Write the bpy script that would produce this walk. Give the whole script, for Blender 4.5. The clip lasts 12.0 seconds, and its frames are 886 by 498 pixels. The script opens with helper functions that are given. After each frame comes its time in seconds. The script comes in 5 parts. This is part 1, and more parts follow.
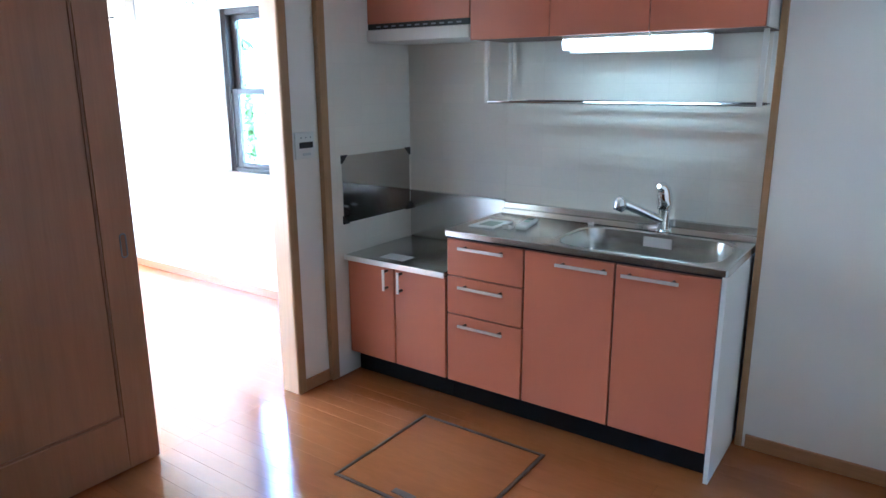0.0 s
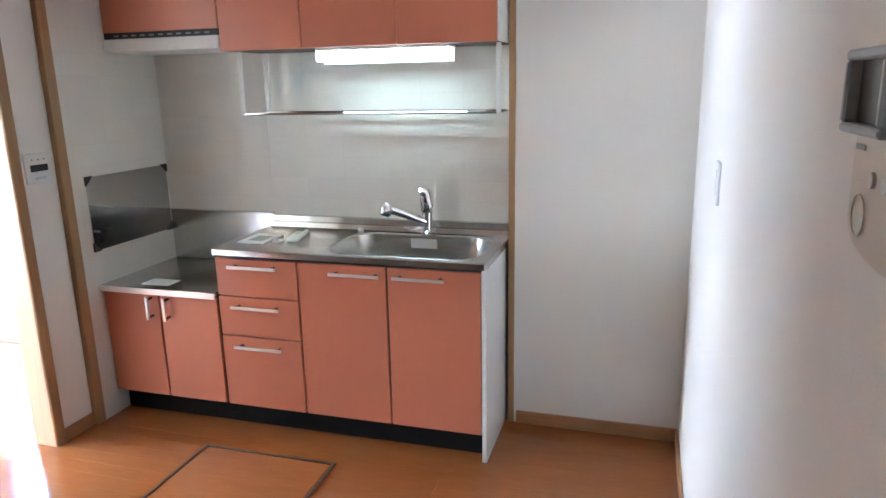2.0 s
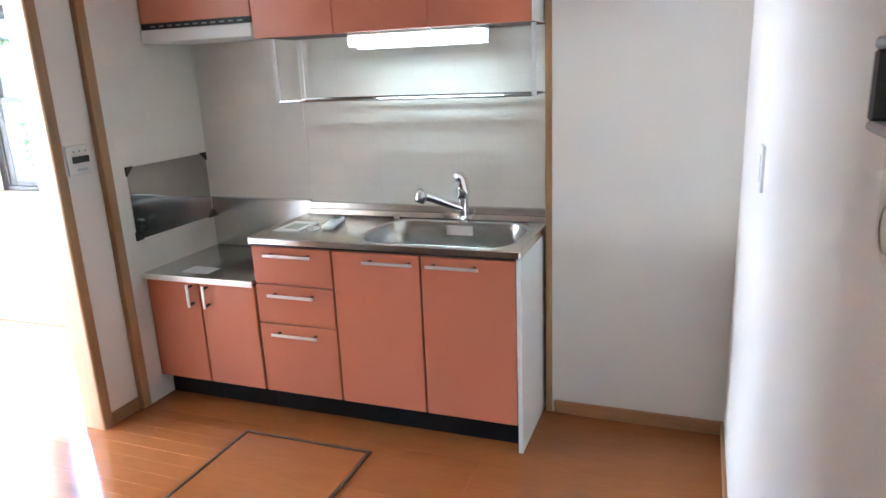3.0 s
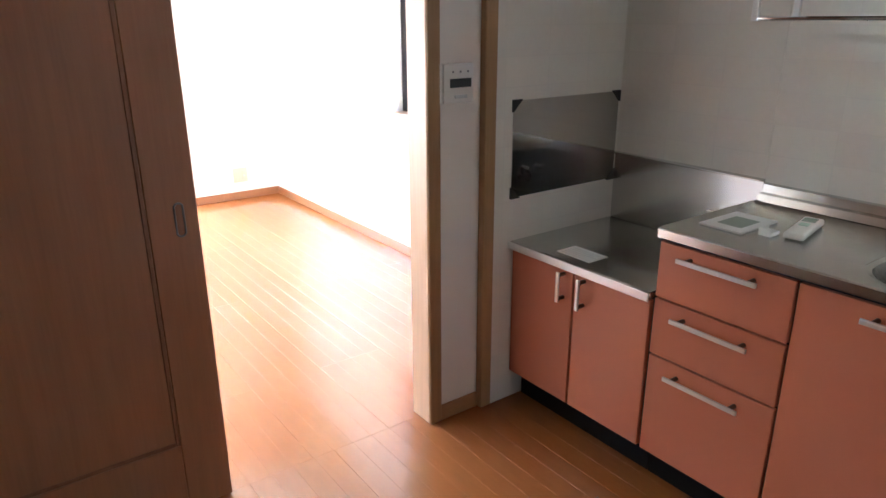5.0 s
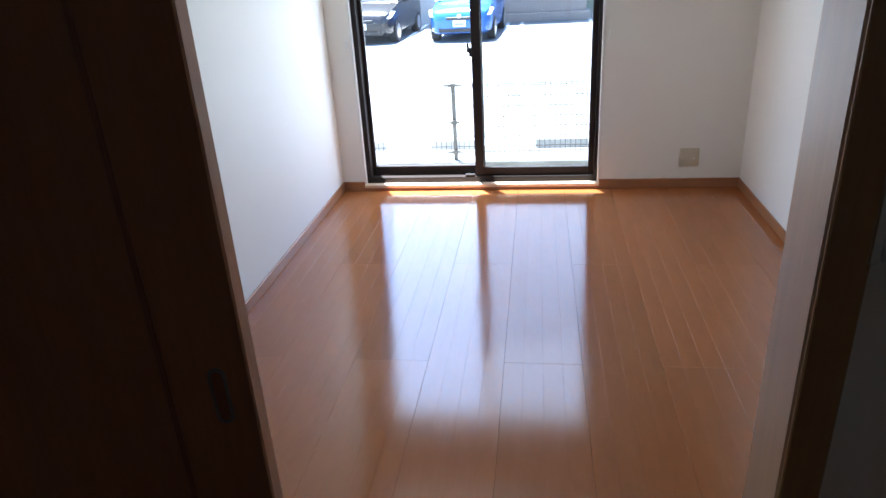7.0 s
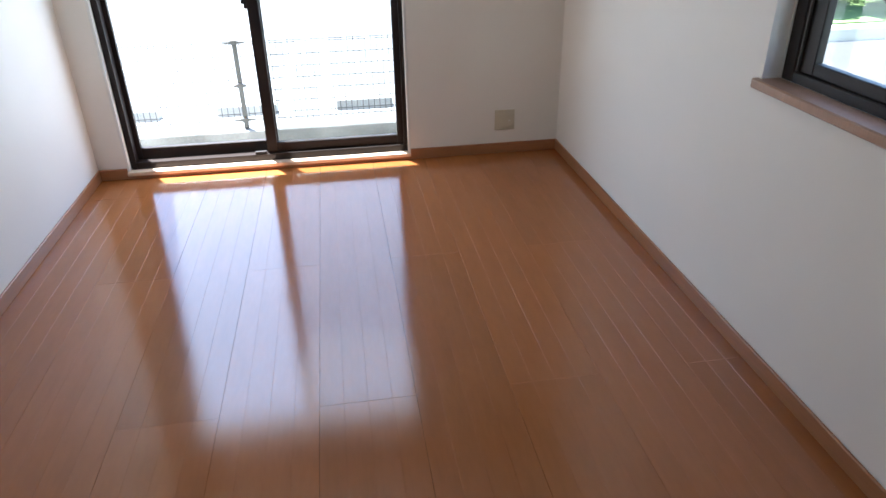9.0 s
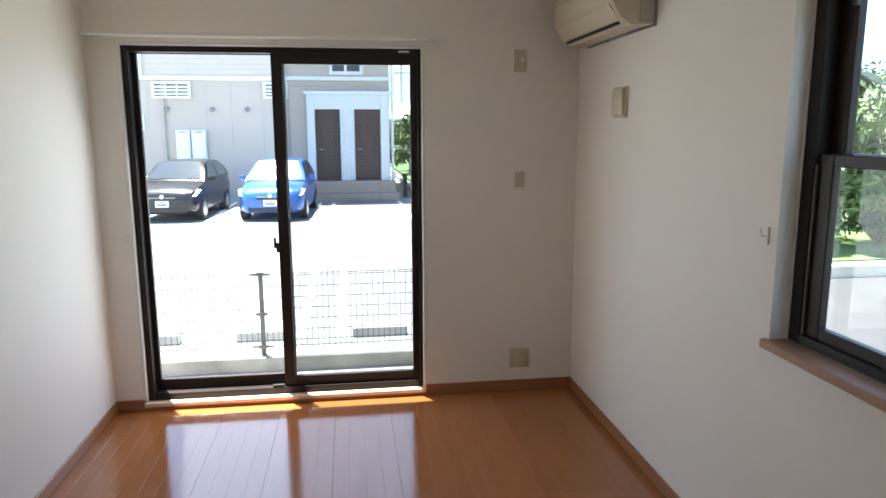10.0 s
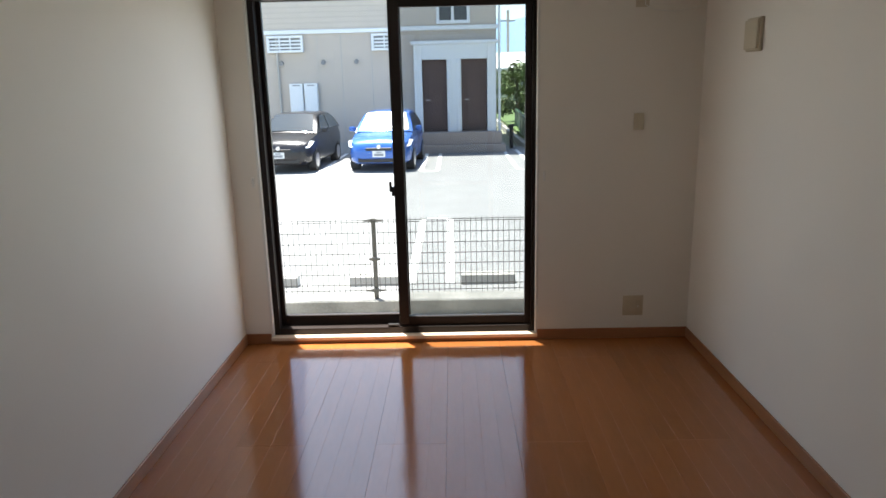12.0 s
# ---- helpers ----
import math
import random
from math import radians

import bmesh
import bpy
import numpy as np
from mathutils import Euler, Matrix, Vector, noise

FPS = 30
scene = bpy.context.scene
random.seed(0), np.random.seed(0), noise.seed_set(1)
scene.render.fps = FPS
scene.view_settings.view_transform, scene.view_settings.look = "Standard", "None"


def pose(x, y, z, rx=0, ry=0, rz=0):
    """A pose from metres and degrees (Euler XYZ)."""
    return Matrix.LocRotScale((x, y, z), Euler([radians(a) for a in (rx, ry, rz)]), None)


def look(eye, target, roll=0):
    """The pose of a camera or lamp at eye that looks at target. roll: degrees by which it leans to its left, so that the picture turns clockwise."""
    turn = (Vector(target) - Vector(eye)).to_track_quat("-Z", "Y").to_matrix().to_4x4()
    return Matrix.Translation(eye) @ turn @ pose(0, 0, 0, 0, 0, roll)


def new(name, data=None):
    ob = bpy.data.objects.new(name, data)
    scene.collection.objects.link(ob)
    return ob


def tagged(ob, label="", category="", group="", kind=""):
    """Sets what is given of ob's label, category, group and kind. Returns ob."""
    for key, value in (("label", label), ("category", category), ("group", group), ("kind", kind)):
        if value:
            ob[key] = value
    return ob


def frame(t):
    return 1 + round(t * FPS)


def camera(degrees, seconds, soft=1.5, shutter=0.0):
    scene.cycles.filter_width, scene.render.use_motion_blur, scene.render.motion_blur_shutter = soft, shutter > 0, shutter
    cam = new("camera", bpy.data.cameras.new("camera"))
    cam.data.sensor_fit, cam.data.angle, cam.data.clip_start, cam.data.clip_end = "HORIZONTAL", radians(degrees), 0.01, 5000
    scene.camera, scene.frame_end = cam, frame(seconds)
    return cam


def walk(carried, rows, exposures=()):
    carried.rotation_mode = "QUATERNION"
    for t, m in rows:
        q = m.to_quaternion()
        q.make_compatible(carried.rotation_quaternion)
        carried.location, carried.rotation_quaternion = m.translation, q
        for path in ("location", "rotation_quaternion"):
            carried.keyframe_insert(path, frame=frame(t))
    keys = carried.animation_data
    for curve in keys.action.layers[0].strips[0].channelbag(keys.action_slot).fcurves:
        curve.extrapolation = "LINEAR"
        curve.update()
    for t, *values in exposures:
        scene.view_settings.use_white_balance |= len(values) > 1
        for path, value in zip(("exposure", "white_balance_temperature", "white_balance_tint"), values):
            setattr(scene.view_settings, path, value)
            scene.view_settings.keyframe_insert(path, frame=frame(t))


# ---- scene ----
cam = camera(66.5, 12.0)
PATH = [
    (0, (-1.814, -2.135, 1.508), (-0.23, -1.011, 1.029), -0.3),
    (0.5, (-1.839, -2.124, 1.521), (-0.228, -1.027, 1.074), 0.1),
    (1, (-1.867, -2.109, 1.535), (-0.231, -1.049, 1.088), -1.0),
    (1.5, (-1.866, -2.074, 1.528), (-0.06, -1.346, 1.073), -0.9),
    (2, (-1.812, -2.193, 1.527), (0.051, -1.634, 1.058), -1.1),
    (2.5, (-1.817, -2.187, 1.524), (0.057, -1.663, 1.063), -1.4),
    (2.7, (-1.793, -2.236, 1.549), (0.063, -1.668, 1.067), -1.8),
    (4.3, (-1.301, -1.922, 1.455), (0.064, -0.572, 0.894), -1.0),
    (4.5, (-1.183, -1.793, 1.454), (0.111, -0.375, 0.89), 0.0),
    (5, (-0.939, -1.525, 1.424), (0.178, 0.002, 0.776), -0.2),
    (5.5, (-0.642, -1.213, 1.425), (0.12, 0.495, 0.716), -3.2),
    (6, (-0.394, -0.883, 1.454), (0.116, 0.911, 0.731), -1.1),
    (6.5, (-0.188, -0.699, 1.437), (-0.141, 1.162, 0.704), -1.2),
    (7, (-0.016, -0.477, 1.498), (-0.293, 1.332, 0.691), -3.4),
    (7.2, (-0.025, -0.379, 1.495), (-0.402, 1.404, 0.67), -1.3),
    (8.8, (0.004, 0.1, 1.425), (0.156, 1.849, 0.468), -2.5),
    (9, (0.003, 0.122, 1.417), (0.264, 1.865, 0.471), -1.1),
    (9.5, (-0.038, 0.112, 1.434), (0.279, 1.906, 0.608), -0.0),
    (10, (-0.039, 0.095, 1.542), (0.233, 2.046, 1.198), -0.2),
    (10.5, (-0.049, 0.061, 1.571), (0.158, 2.04, 1.368), -0.3),
    (11, (-0.084, 0.064, 1.562), (-0.073, 2.055, 1.369), -0.3),
    (11.5, (-0.08, 0.055, 1.564), (-0.113, 2.044, 1.355), -0.4),
    (12, (-0.092, 0.082, 1.496), (-0.128, 2.024, 1.02), -1.4),
]
EXPOSURE = [(0, 6.84, 4600, 4), (0.5, 6.84, 4800, 4), (1, 6.74, 5250, 4), (1.5, 6.94, 5300, 8), (2.5, 7.54, 5300, 9), (4.5, 6.61, 5750, 12), (5, 6.54, 5650, 12), (5.5, 5.38, 5250, 10), (6, 4.8, 5150, 10), (6.5, 4.45, 5350, 10), (7, 3.4, 5450, 10), (9, 3.24, 5750, 10), (9.5, 3.34, 5750, 10), (10, 2.81, 6200, 10), (10.5, 2.46, 6500, 10), (12, 2.16, 6500, 10)]
walk(cam, [(t, look(e, g, r)) for t, e, g, r in PATH], EXPOSURE)

# ---- light ----
world = bpy.data.worlds.new("sky")
scene.world = world
world.use_nodes = True
wn = world.node_tree.nodes
sky = wn.new("ShaderNodeTexSky")
sky.sky_type = "NISHITA"
sky.sun_disc = False
SUN_EL, SUN_AZ = 75.0, -33.0
sky.sun_elevation, sky.sun_rotation = radians(SUN_EL), radians(SUN_AZ)
world.node_tree.links.new(sky.outputs[0], wn["Background"].inputs[0])
wn["Background"].inputs[1].default_value = 0.105
sun = new("sun", bpy.data.lights.new("sun", "SUN"))
sun.data.energy, sun.data.angle, sun.data.color = 5.0, radians(0.5), (1, 0.96, 0.9)
to_sun = Vector((math.sin(radians(SUN_AZ)) * math.cos(radians(SUN_EL)), math.cos(radians(SUN_AZ)) * math.cos(radians(SUN_EL)), math.sin(radians(SUN_EL))))
sun.matrix_world = look(to_sun * 40, (0, 0, 0))


def daylight(name, eye, target, w, h, watts):
    """The sky's light, spread over a window's opening."""
    ob = new(name, bpy.data.lights.new(name, "AREA"))
    ob.data.shape, ob.data.size, ob.data.size_y, ob.data.energy, ob.data.color = "RECTANGLE", w, h, watts, (0.96, 0.975, 1.0)
    ob.matrix_world = look(eye, target)
    return ob


daylight("daylight_glass_door", (-0.4, 4.12, 1.03), (-0.4, 0.0, -0.9), 1.48, 1.8, 1.9)

# ---- materials ----
MATS = {}


def mat(name, col, rough=0.5, metal=0.0, var=0.06, scale=8.0, bump=0.0, bscale=200.0, stretch=(1, 1, 1), spec=0.5, coat=0.0, rvar=0.08, objvar=0.0):
    """A surface with stains at one scale and grain at another, in metres."""
    if name in MATS:
        return MATS[name]
    m = bpy.data.materials.new(name)
    m.use_nodes = True
    n, l = m.node_tree.nodes, m.node_tree.links
    b = n["Principled BSDF"]
    tc = n.new("ShaderNodeTexCoord")
    mp = n.new("ShaderNodeMapping")
    mp.inputs["Scale"].default_value = stretch
    l.new(tc.outputs["Object"], mp.inputs[0])
    big, fine = n.new("ShaderNodeTexNoise"), n.new("ShaderNodeTexNoise")
    big.inputs["Scale"].default_value, big.inputs["Detail"].default_value = scale, 3
    fine.inputs["Scale"].default_value, fine.inputs["Detail"].default_value = bscale, 2
    l.new(mp.outputs[0], big.inputs["Vector"])
    l.new(mp.outputs[0], fine.inputs["Vector"])
    mix = n.new("ShaderNodeMath")
    mix.operation = "MULTIPLY_ADD"
    l.new(fine.outputs[0], mix.inputs[0])
    mix.inputs[1].default_value = 0.5
    l.new(big.outputs[0], mix.inputs[2])
    rng = n.new("ShaderNodeMapRange")
    rng.inputs["From Min"].default_value, rng.inputs["From Max"].default_value = 0.45, 1.05
    rng.inputs["To Min"].default_value, rng.inputs["To Max"].default_value = 1 - var, 1 + var
    l.new(mix.outputs[0], rng.inputs["Value"])
    fac = rng.outputs[0]
    if objvar:
        oi, mr, mm = n.new("ShaderNodeObjectInfo"), n.new("ShaderNodeMapRange"), n.new("ShaderNodeMath")
        mr.inputs["To Min"].default_value, mr.inputs["To Max"].default_value = 1 - objvar, 1 + objvar
        l.new(oi.outputs["Random"], mr.inputs["Value"])
        mm.operation = "MULTIPLY"
        l.new(fac, mm.inputs[0]), l.new(mr.outputs[0], mm.inputs[1])
        fac = mm.outputs[0]
    hsv = n.new("ShaderNodeHueSaturation")
    hsv.inputs["Color"].default_value = (*col, 1)
    l.new(fac, hsv.inputs["Value"])
    l.new(hsv.outputs[0], b.inputs["Base Color"])
    rr = n.new("ShaderNodeMapRange")
    rr.inputs["To Min"].default_value, rr.inputs["To Max"].default_value = max(rough - rvar, 0.02), min(rough + rvar, 1)
    l.new(big.outputs[0], rr.inputs["Value"])
    l.new(rr.outputs[0], b.inputs["Roughness"])
    b.inputs["Metallic"].default_value = metal
    b.inputs["Specular IOR Level"].default_value = spec
    b.inputs["Coat Weight"].default_value = coat
    b.inputs["Coat Roughness"].default_value = 0.08
    if bump:
        bp = n.new("ShaderNodeBump")
        bp.inputs["Strength"].default_value, bp.inputs["Distance"].default_value = bump, 0.002
        l.new(fine.outputs[0], bp.inputs["Height"])
        l.new(bp.outputs[0], b.inputs["Normal"])
    MATS[name] = m
    return m


def wood(name, col, rough, grain=(60, 3, 60), var=0.18, coat=0.0, objvar=0.0, spec=0.5, rvar=0.05):
    return mat(name, col, rough, 0, var, 1.0, 0.03, 4.0, grain, spec, coat, rvar, objvar)


def glow(name, col, strength):
    m = bpy.data.materials.new(name)
    m.use_nodes = True
    b = m.node_tree.nodes["Principled BSDF"]
    b.inputs["Base Color"].default_value = (*col, 1)
    b.inputs["Emission Color"].default_value = (*col, 1)
    b.inputs["Emission Strength"].default_value = strength
    MATS[name] = m
    return m


def pane_glass(name, tint=(1, 1, 1)):
    m = bpy.data.materials.new(name)
    m.use_nodes = True
    n, l = m.node_tree.nodes, m.node_tree.links
    n.remove(n["Principled BSDF"])
    tr, gl, mx, fr = n.new("ShaderNodeBsdfTransparent"), n.new("ShaderNodeBsdfGlossy"), n.new("ShaderNodeMixShader"), n.new("ShaderNodeLayerWeight")
    tr.inputs[0].default_value = (*tint, 1)
    gl.inputs["Roughness"].default_value = 0.0
    pw, ad = n.new("ShaderNodeMath"), n.new("ShaderNodeMath")
    pw.operation, ad.operation = "POWER", "MULTIPLY_ADD"
    pw.inputs[1].default_value, ad.inputs[1].default_value, ad.inputs[2].default_value = 5, 0.9, 0.03
    l.new(fr.outputs["Facing"], pw.inputs[0]), l.new(pw.outputs[0], ad.inputs[0])
    l.new(ad.outputs[0], mx.inputs[0]), l.new(tr.outputs[0], mx.inputs[1]), l.new(gl.outputs[0], mx.inputs[2])
    l.new(mx.outputs[0], n["Material Output"].inputs[0])
    MATS[name] = m
    return m


def tile_panel(name, col, tw, th, axis, depth=0.3, rough=0.2, mortar=0.012, dark=0.93, spec=0.5, squash=0.5):
    """Panel with fine pressed joints; axis: the wall's normal."""
    m = mat(name, col, rough, 0, 0.03, 3.0, 0, 60, (1, 1, 1), spec)
    n, l = m.node_tree.nodes, m.node_tree.links
    b = n["Principled BSDF"]
    tc, sp, cb, br = n.new("ShaderNodeTexCoord"), n.new("ShaderNodeSeparateXYZ"), n.new("ShaderNodeCombineXYZ"), n.new("ShaderNodeTexBrick")
    l.new(tc.outputs["Object"], sp.inputs[0])
    l.new(sp.outputs["Y" if axis == "x" else "X"], cb.inputs[0]), l.new(sp.outputs["Z"], cb.inputs[1])
    l.new(cb.outputs[0], br.inputs["Vector"])
    br.offset = squash
    br.inputs["Scale"].default_value = 1
    br.inputs["Brick Width"].default_value, br.inputs["Row Height"].default_value = tw, th
    br.inputs["Mortar Size"].default_value = mortar
    br.inputs["Color1"].default_value = br.inputs["Color2"].default_value = (1, 1, 1, 1)
    br.inputs["Color1"].default_value = (0.96, 0.96, 0.96, 1)
    br.inputs["Mortar"].default_value = (dark, dark, dark, 1)
    mu = n.new("ShaderNodeMix")
    mu.data_type, mu.blend_type = "RGBA", "MULTIPLY"
    mu.inputs["Factor"].default_value = 1
    src = b.inputs["Base Color"].links[0].from_socket
    l.new(src, mu.inputs[6]), l.new(br.outputs["Color"], mu.inputs[7])
    l.new(mu.outputs[2], b.inputs["Base Color"])
    bp = n.new("ShaderNodeBump")
    bp.invert = True
    bp.inputs["Strength"].default_value, bp.inputs["Distance"].default_value = depth, 0.003
    l.new(br.outputs["Fac"], bp.inputs["Height"])
    l.new(bp.outputs[0], b.inputs["Normal"])
    return m


PAPER = mat("white_wallpaper", (0.85, 0.808, 0.738), 0.55, 0, 0.02, 2.0, 0.35, 320, spec=0.35)
JAMBW = wood("jamb_wood", (0.60, 0.40, 0.25), 0.4, (50, 50, 2), 0.08)
# Threshold wood lightened: part of the strong sunlight is in its colour.
THRESH = wood("sunlit_threshold_wood", (0.72, 0.56, 0.42), 0.4, (4, 50, 50), 0.08)
SILLW = wood("sill_wood", (0.36, 0.21, 0.13), 0.35, (4, 60, 4), 0.12)
CEIL = mat("ceiling_paper", (0.86, 0.835, 0.785), 0.8, 0, 0.02, 2.0, 0.3, 300)
BOARD = wood("floor_board", (0.325, 0.112, 0.031), 0.125, (18, 3.2, 1), 0.075, 0.0, 0.07, 0.85, 0.03)
BASE = wood("baseboard_wood", (0.34, 0.145, 0.06), 0.35, (4, 4, 60), 0.12)
BASEK = wood("kitchen_baseboard_wood", (0.41, 0.215, 0.095), 0.35, (4, 4, 60), 0.12)
TRIM = wood("trim_wood", (0.40, 0.235, 0.105), 0.35, (50, 50, 2), 0.12)
TRIMD = wood("crown_wood", (0.25, 0.11, 0.05), 0.4, (4, 4, 60), 0.12)
DOORW = wood("door_oak", (0.42, 0.205, 0.105), 0.42, (30, 30, 1.6), 0.09)
SALMON = mat("salmon_laminate", (0.58, 0.195, 0.105), 0.3, 0, 0.0, 30, 0.03, 300, rvar=0.02)
WHITEM = mat("white_melamine", (0.78, 0.78, 0.76), 0.4, 0, 0.02)
STEEL = mat("stainless", (0.61, 0.61, 0.585), 0.24, 1.0, 0.04, 3, 0.0, 60, (1, 12, 12), rvar=0.04)
SATIN = mat("satin_metal", (0.80, 0.79, 0.77), 0.36, 0.7, 0.03)
CHROME = mat("chrome", (0.85, 0.86, 0.87), 0.06, 1.0, 0.02, rvar=0.03)
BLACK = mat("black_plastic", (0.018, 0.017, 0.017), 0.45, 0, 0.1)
DARKFR = mat("bronze_aluminium", (0.021, 0.015, 0.013), 0.45, 0.0, 0.1, 6, spec=0.3)
KICK = mat("black_kick", (0.008, 0.008, 0.009), 0.6, 0, 0.1, spec=0.2)
WPLAS = mat("white_plastic", (0.80, 0.79, 0.75), 0.35, 0, 0.02)
IVORY = mat("ivory_plastic", (0.60, 0.53, 0.40), 0.38, 0, 0.03)
GREYP = mat("grey_plastic", (0.22, 0.23, 0.24), 0.3, 0, 0.05)
PAPERC = mat("printed_paper", (0.82, 0.82, 0.80), 0.7, 0, 0.03)
HATCHF = mat("hatch_strip", (0.10, 0.055, 0.03), 0.35, 0, 0.1)
GLASS = pane_glass("window_glass", (0.97, 0.985, 0.98))
SCREEN = bpy.data.materials.new("insect_mesh")
SCREEN.use_nodes = True
_n, _l = SCREEN.node_tree.nodes, SCREEN.node_tree.links
_t = _n.new("ShaderNodeBsdfTransparent")
_t.inputs[0].default_value = (0.74, 0.75, 0.75, 1)
_n.remove(_n["Principled BSDF"])
_l.new(_t.outputs[0], _n["Material Output"].inputs[0])
KPANEL = tile_panel("kitchen_wall_panel", (0.82, 0.775, 0.69), 0.2, 0.1, "x", 0.2, 0.42, 0.0025, 0.955, 0.5, 0.0)
KPANELY = tile_panel("kitchen_side_panel", (0.82, 0.775, 0.69), 0.2, 0.1, "y", 0.2, 0.42, 0.0025, 0.955, 0.5, 0.0)
TUBE = glow("lit_diffuser", (0.88, 1.0, 0.94), 0.118)
EXTW = mat("outer_wall", (0.55, 0.50, 0.43), 0.8, 0, 0.06, 4, 0.3, 60)

# ---- building helpers ----


def box(bm, x0, x1, y0, y1, z0, z1, bevel=0.0, seg=1):
    g = bmesh.ops.create_cube(bm, size=1)
    vs = g["verts"]
    bmesh.ops.scale(bm, vec=(x1 - x0, y1 - y0, z1 - z0), verts=vs)
    bmesh.ops.translate(bm, vec=((x0 + x1) / 2, (y0 + y1) / 2, (z0 + z1) / 2), verts=vs)
    if bevel:
        es = list({e for v in vs for e in v.link_edges})
        bmesh.ops.bevel(bm, geom=es, offset=bevel, segments=seg, profile=0.5, affect="EDGES")
    return bm


def boxes(*spans, bevel=0.0, seg=1):
    bm = bmesh.new()
    for s in spans:
        box(bm, *s, bevel=bevel, seg=seg)
    return bm


def rod(bm, a, b, r0, r1=None, n=10):
    a, b = Vector(a), Vector(b)
    d = b - a
    m = Matrix.Translation((a + b) / 2) @ d.to_track_quat("Z", "Y").to_matrix().to_4x4()
    bmesh.ops.create_cone(bm, cap_ends=True, segments=n, radius1=r0, radius2=r0 if r1 is None else r1, depth=d.length, matrix=m)
    return bm


def rods(*spans, n=10):
    bm = bmesh.new()
    for a, b, r in spans:
        rod(bm, a, b, r, n=n)
    return bm


def tube(pts, r, n=10):
    """A bent pipe through the points."""
    bm = bmesh.new()
    rings = []
    for i, p in enumerate(pts):
        p = Vector(p)
        d = (Vector(pts[min(i + 1, len(pts) - 1)]) - Vector(pts[max(i - 1, 0)])).normalized()
        q = d.to_track_quat("Z", "Y")
        ri = r[i] if isinstance(r, (list, tuple)) else r
        rings.append([bm.verts.new(p + q @ Vector((ri * math.cos(6.2832 * k / n), ri * math.sin(6.2832 * k / n), 0))) for k in range(n)])
    for a, b in zip(rings, rings[1:]):
        for k in range(n):
            bm.faces.new((a[k], a[(k + 1) % n], b[(k + 1) % n], b[k]))
    bm.faces.new(rings[0][::-1]), bm.faces.new(rings[-1])
    return bm


def prism(profile, a, b, axis="x"):
    """Profile of two coordinates drawn out from a to b along the axis."""
    bm = bmesh.new()

    def at(p, s):
        return (s, *p) if axis == "x" else (p[0], s, p[1]) if axis == "y" else (*p, s)
    u = [bm.verts.new(at(p, a)) for p in profile]
    v = [bm.verts.new(at(p, b)) for p in profile]
    k = len(profile)
    bm.faces.new(u), bm.faces.new(v[::-1])
    for i in range(k):
        bm.faces.new((u[i], v[i], v[(i + 1) % k], u[(i + 1) % k]))
    bmesh.ops.recalc_face_normals(bm, faces=bm.faces)
    return bm


def mesh_of(name, bm, material, smooth=False):
    me = bpy.data.meshes.new(name)
    bmesh.ops.recalc_face_normals(bm, faces=bm.faces)
    if smooth:
        for f in bm.faces:
            f.smooth = True
    bm.to_mesh(me)
    bm.free()
    me.materials.append(material)
    if smooth:
        me.set_sharp_from_angle(angle=radians(38))
    return me


def thing(name, at, label, category, group="", kind=""):
    ob = new(name)
    ob.empty_display_size = 0.1
    ob.matrix_world = Matrix.Translation(at)
    return tagged(ob, label, category, group, kind)


def under(ob, parent):
    ob.parent = parent
    p = parent.matrix_basis.copy()
    q = parent.parent
    if q is not None:
        p = q.matrix_basis @ parent.matrix_parent_inverse @ p
    ob.matrix_parent_inverse = p.inverted()
    return ob


def part(name, bm, material, parent, label="", smooth=False):
    """One mesh, given in world metres, as a part of a thing or of a part."""
    ob = new(name, mesh_of(name, bm, material, smooth))
    under(ob, parent)
    return tagged(ob, label)


def solid(name, bm, material, label, category, kind="", group="", smooth=False):
    """A thing or piece of the setting that is one mesh."""
    return tagged(new(name, mesh_of(name, bm, material, smooth)), label, category, group, kind)


def structure(name, bm, material, label, category):
    return solid(name, bm, material, label, category, "structure")

# ---- plan ----
WX, EX = -1.357, 1.272            # side walls of the living room
NY = 3.888                        # wall with the glass door
PK, PR = 0.25, 0.352             # partition, kitchen face and room face
KX, BX = 1.03, 1.195             # kitchen wall and back of the alcove
KS, KW = -2.39, -3.4             # other kitchen walls
SW = 0.222                       # stove wall of the alcove
HC = 2.382                        # ceiling
JR, DL = 0.316, -0.43             # jamb and edge of the sliding door
G0, G1, GT = -1.19, 0.373, 1.985   # glass door frame
WY0, WY1, WZ0, WZ1 = 1.26, 1.998, 0.868, 2.008   # side window opening
GROUND = -0.54

# ---- shell ----
structure("wall_north", boxes((WX - 0.14, G0 - 0.012, NY, NY + 0.16, -0.1, HC + 0.1), (G1 + 0.012, EX + 0.14, NY, NY + 0.16, -0.1, HC + 0.1), (G0 - 0.012, G1 + 0.012, NY, NY + 0.16, GT + 0.012, HC + 0.1), (G0 - 0.012, G1 + 0.012, NY + 0.03, NY + 0.16, -0.1, 0.02)), PAPER, "white wallpapered wall around the sliding glass door", "wall")
structure("wall_east", boxes((EX, EX + 0.14, PR, WY0, -0.1, HC + 0.1), (EX, EX + 0.14, WY1, NY, -0.1, HC + 0.1), (EX, EX + 0.14, WY0, WY1, -0.1, WZ0), (EX, EX + 0.14, WY0, WY1, WZ1, HC + 0.1)), PAPER, "white wallpapered wall with a double-hung window", "wall")
structure("wall_west", boxes((WX - 0.14, WX, PR, NY, -0.1, HC + 0.1)), PAPER, "plain white wallpapered living room wall", "wall")
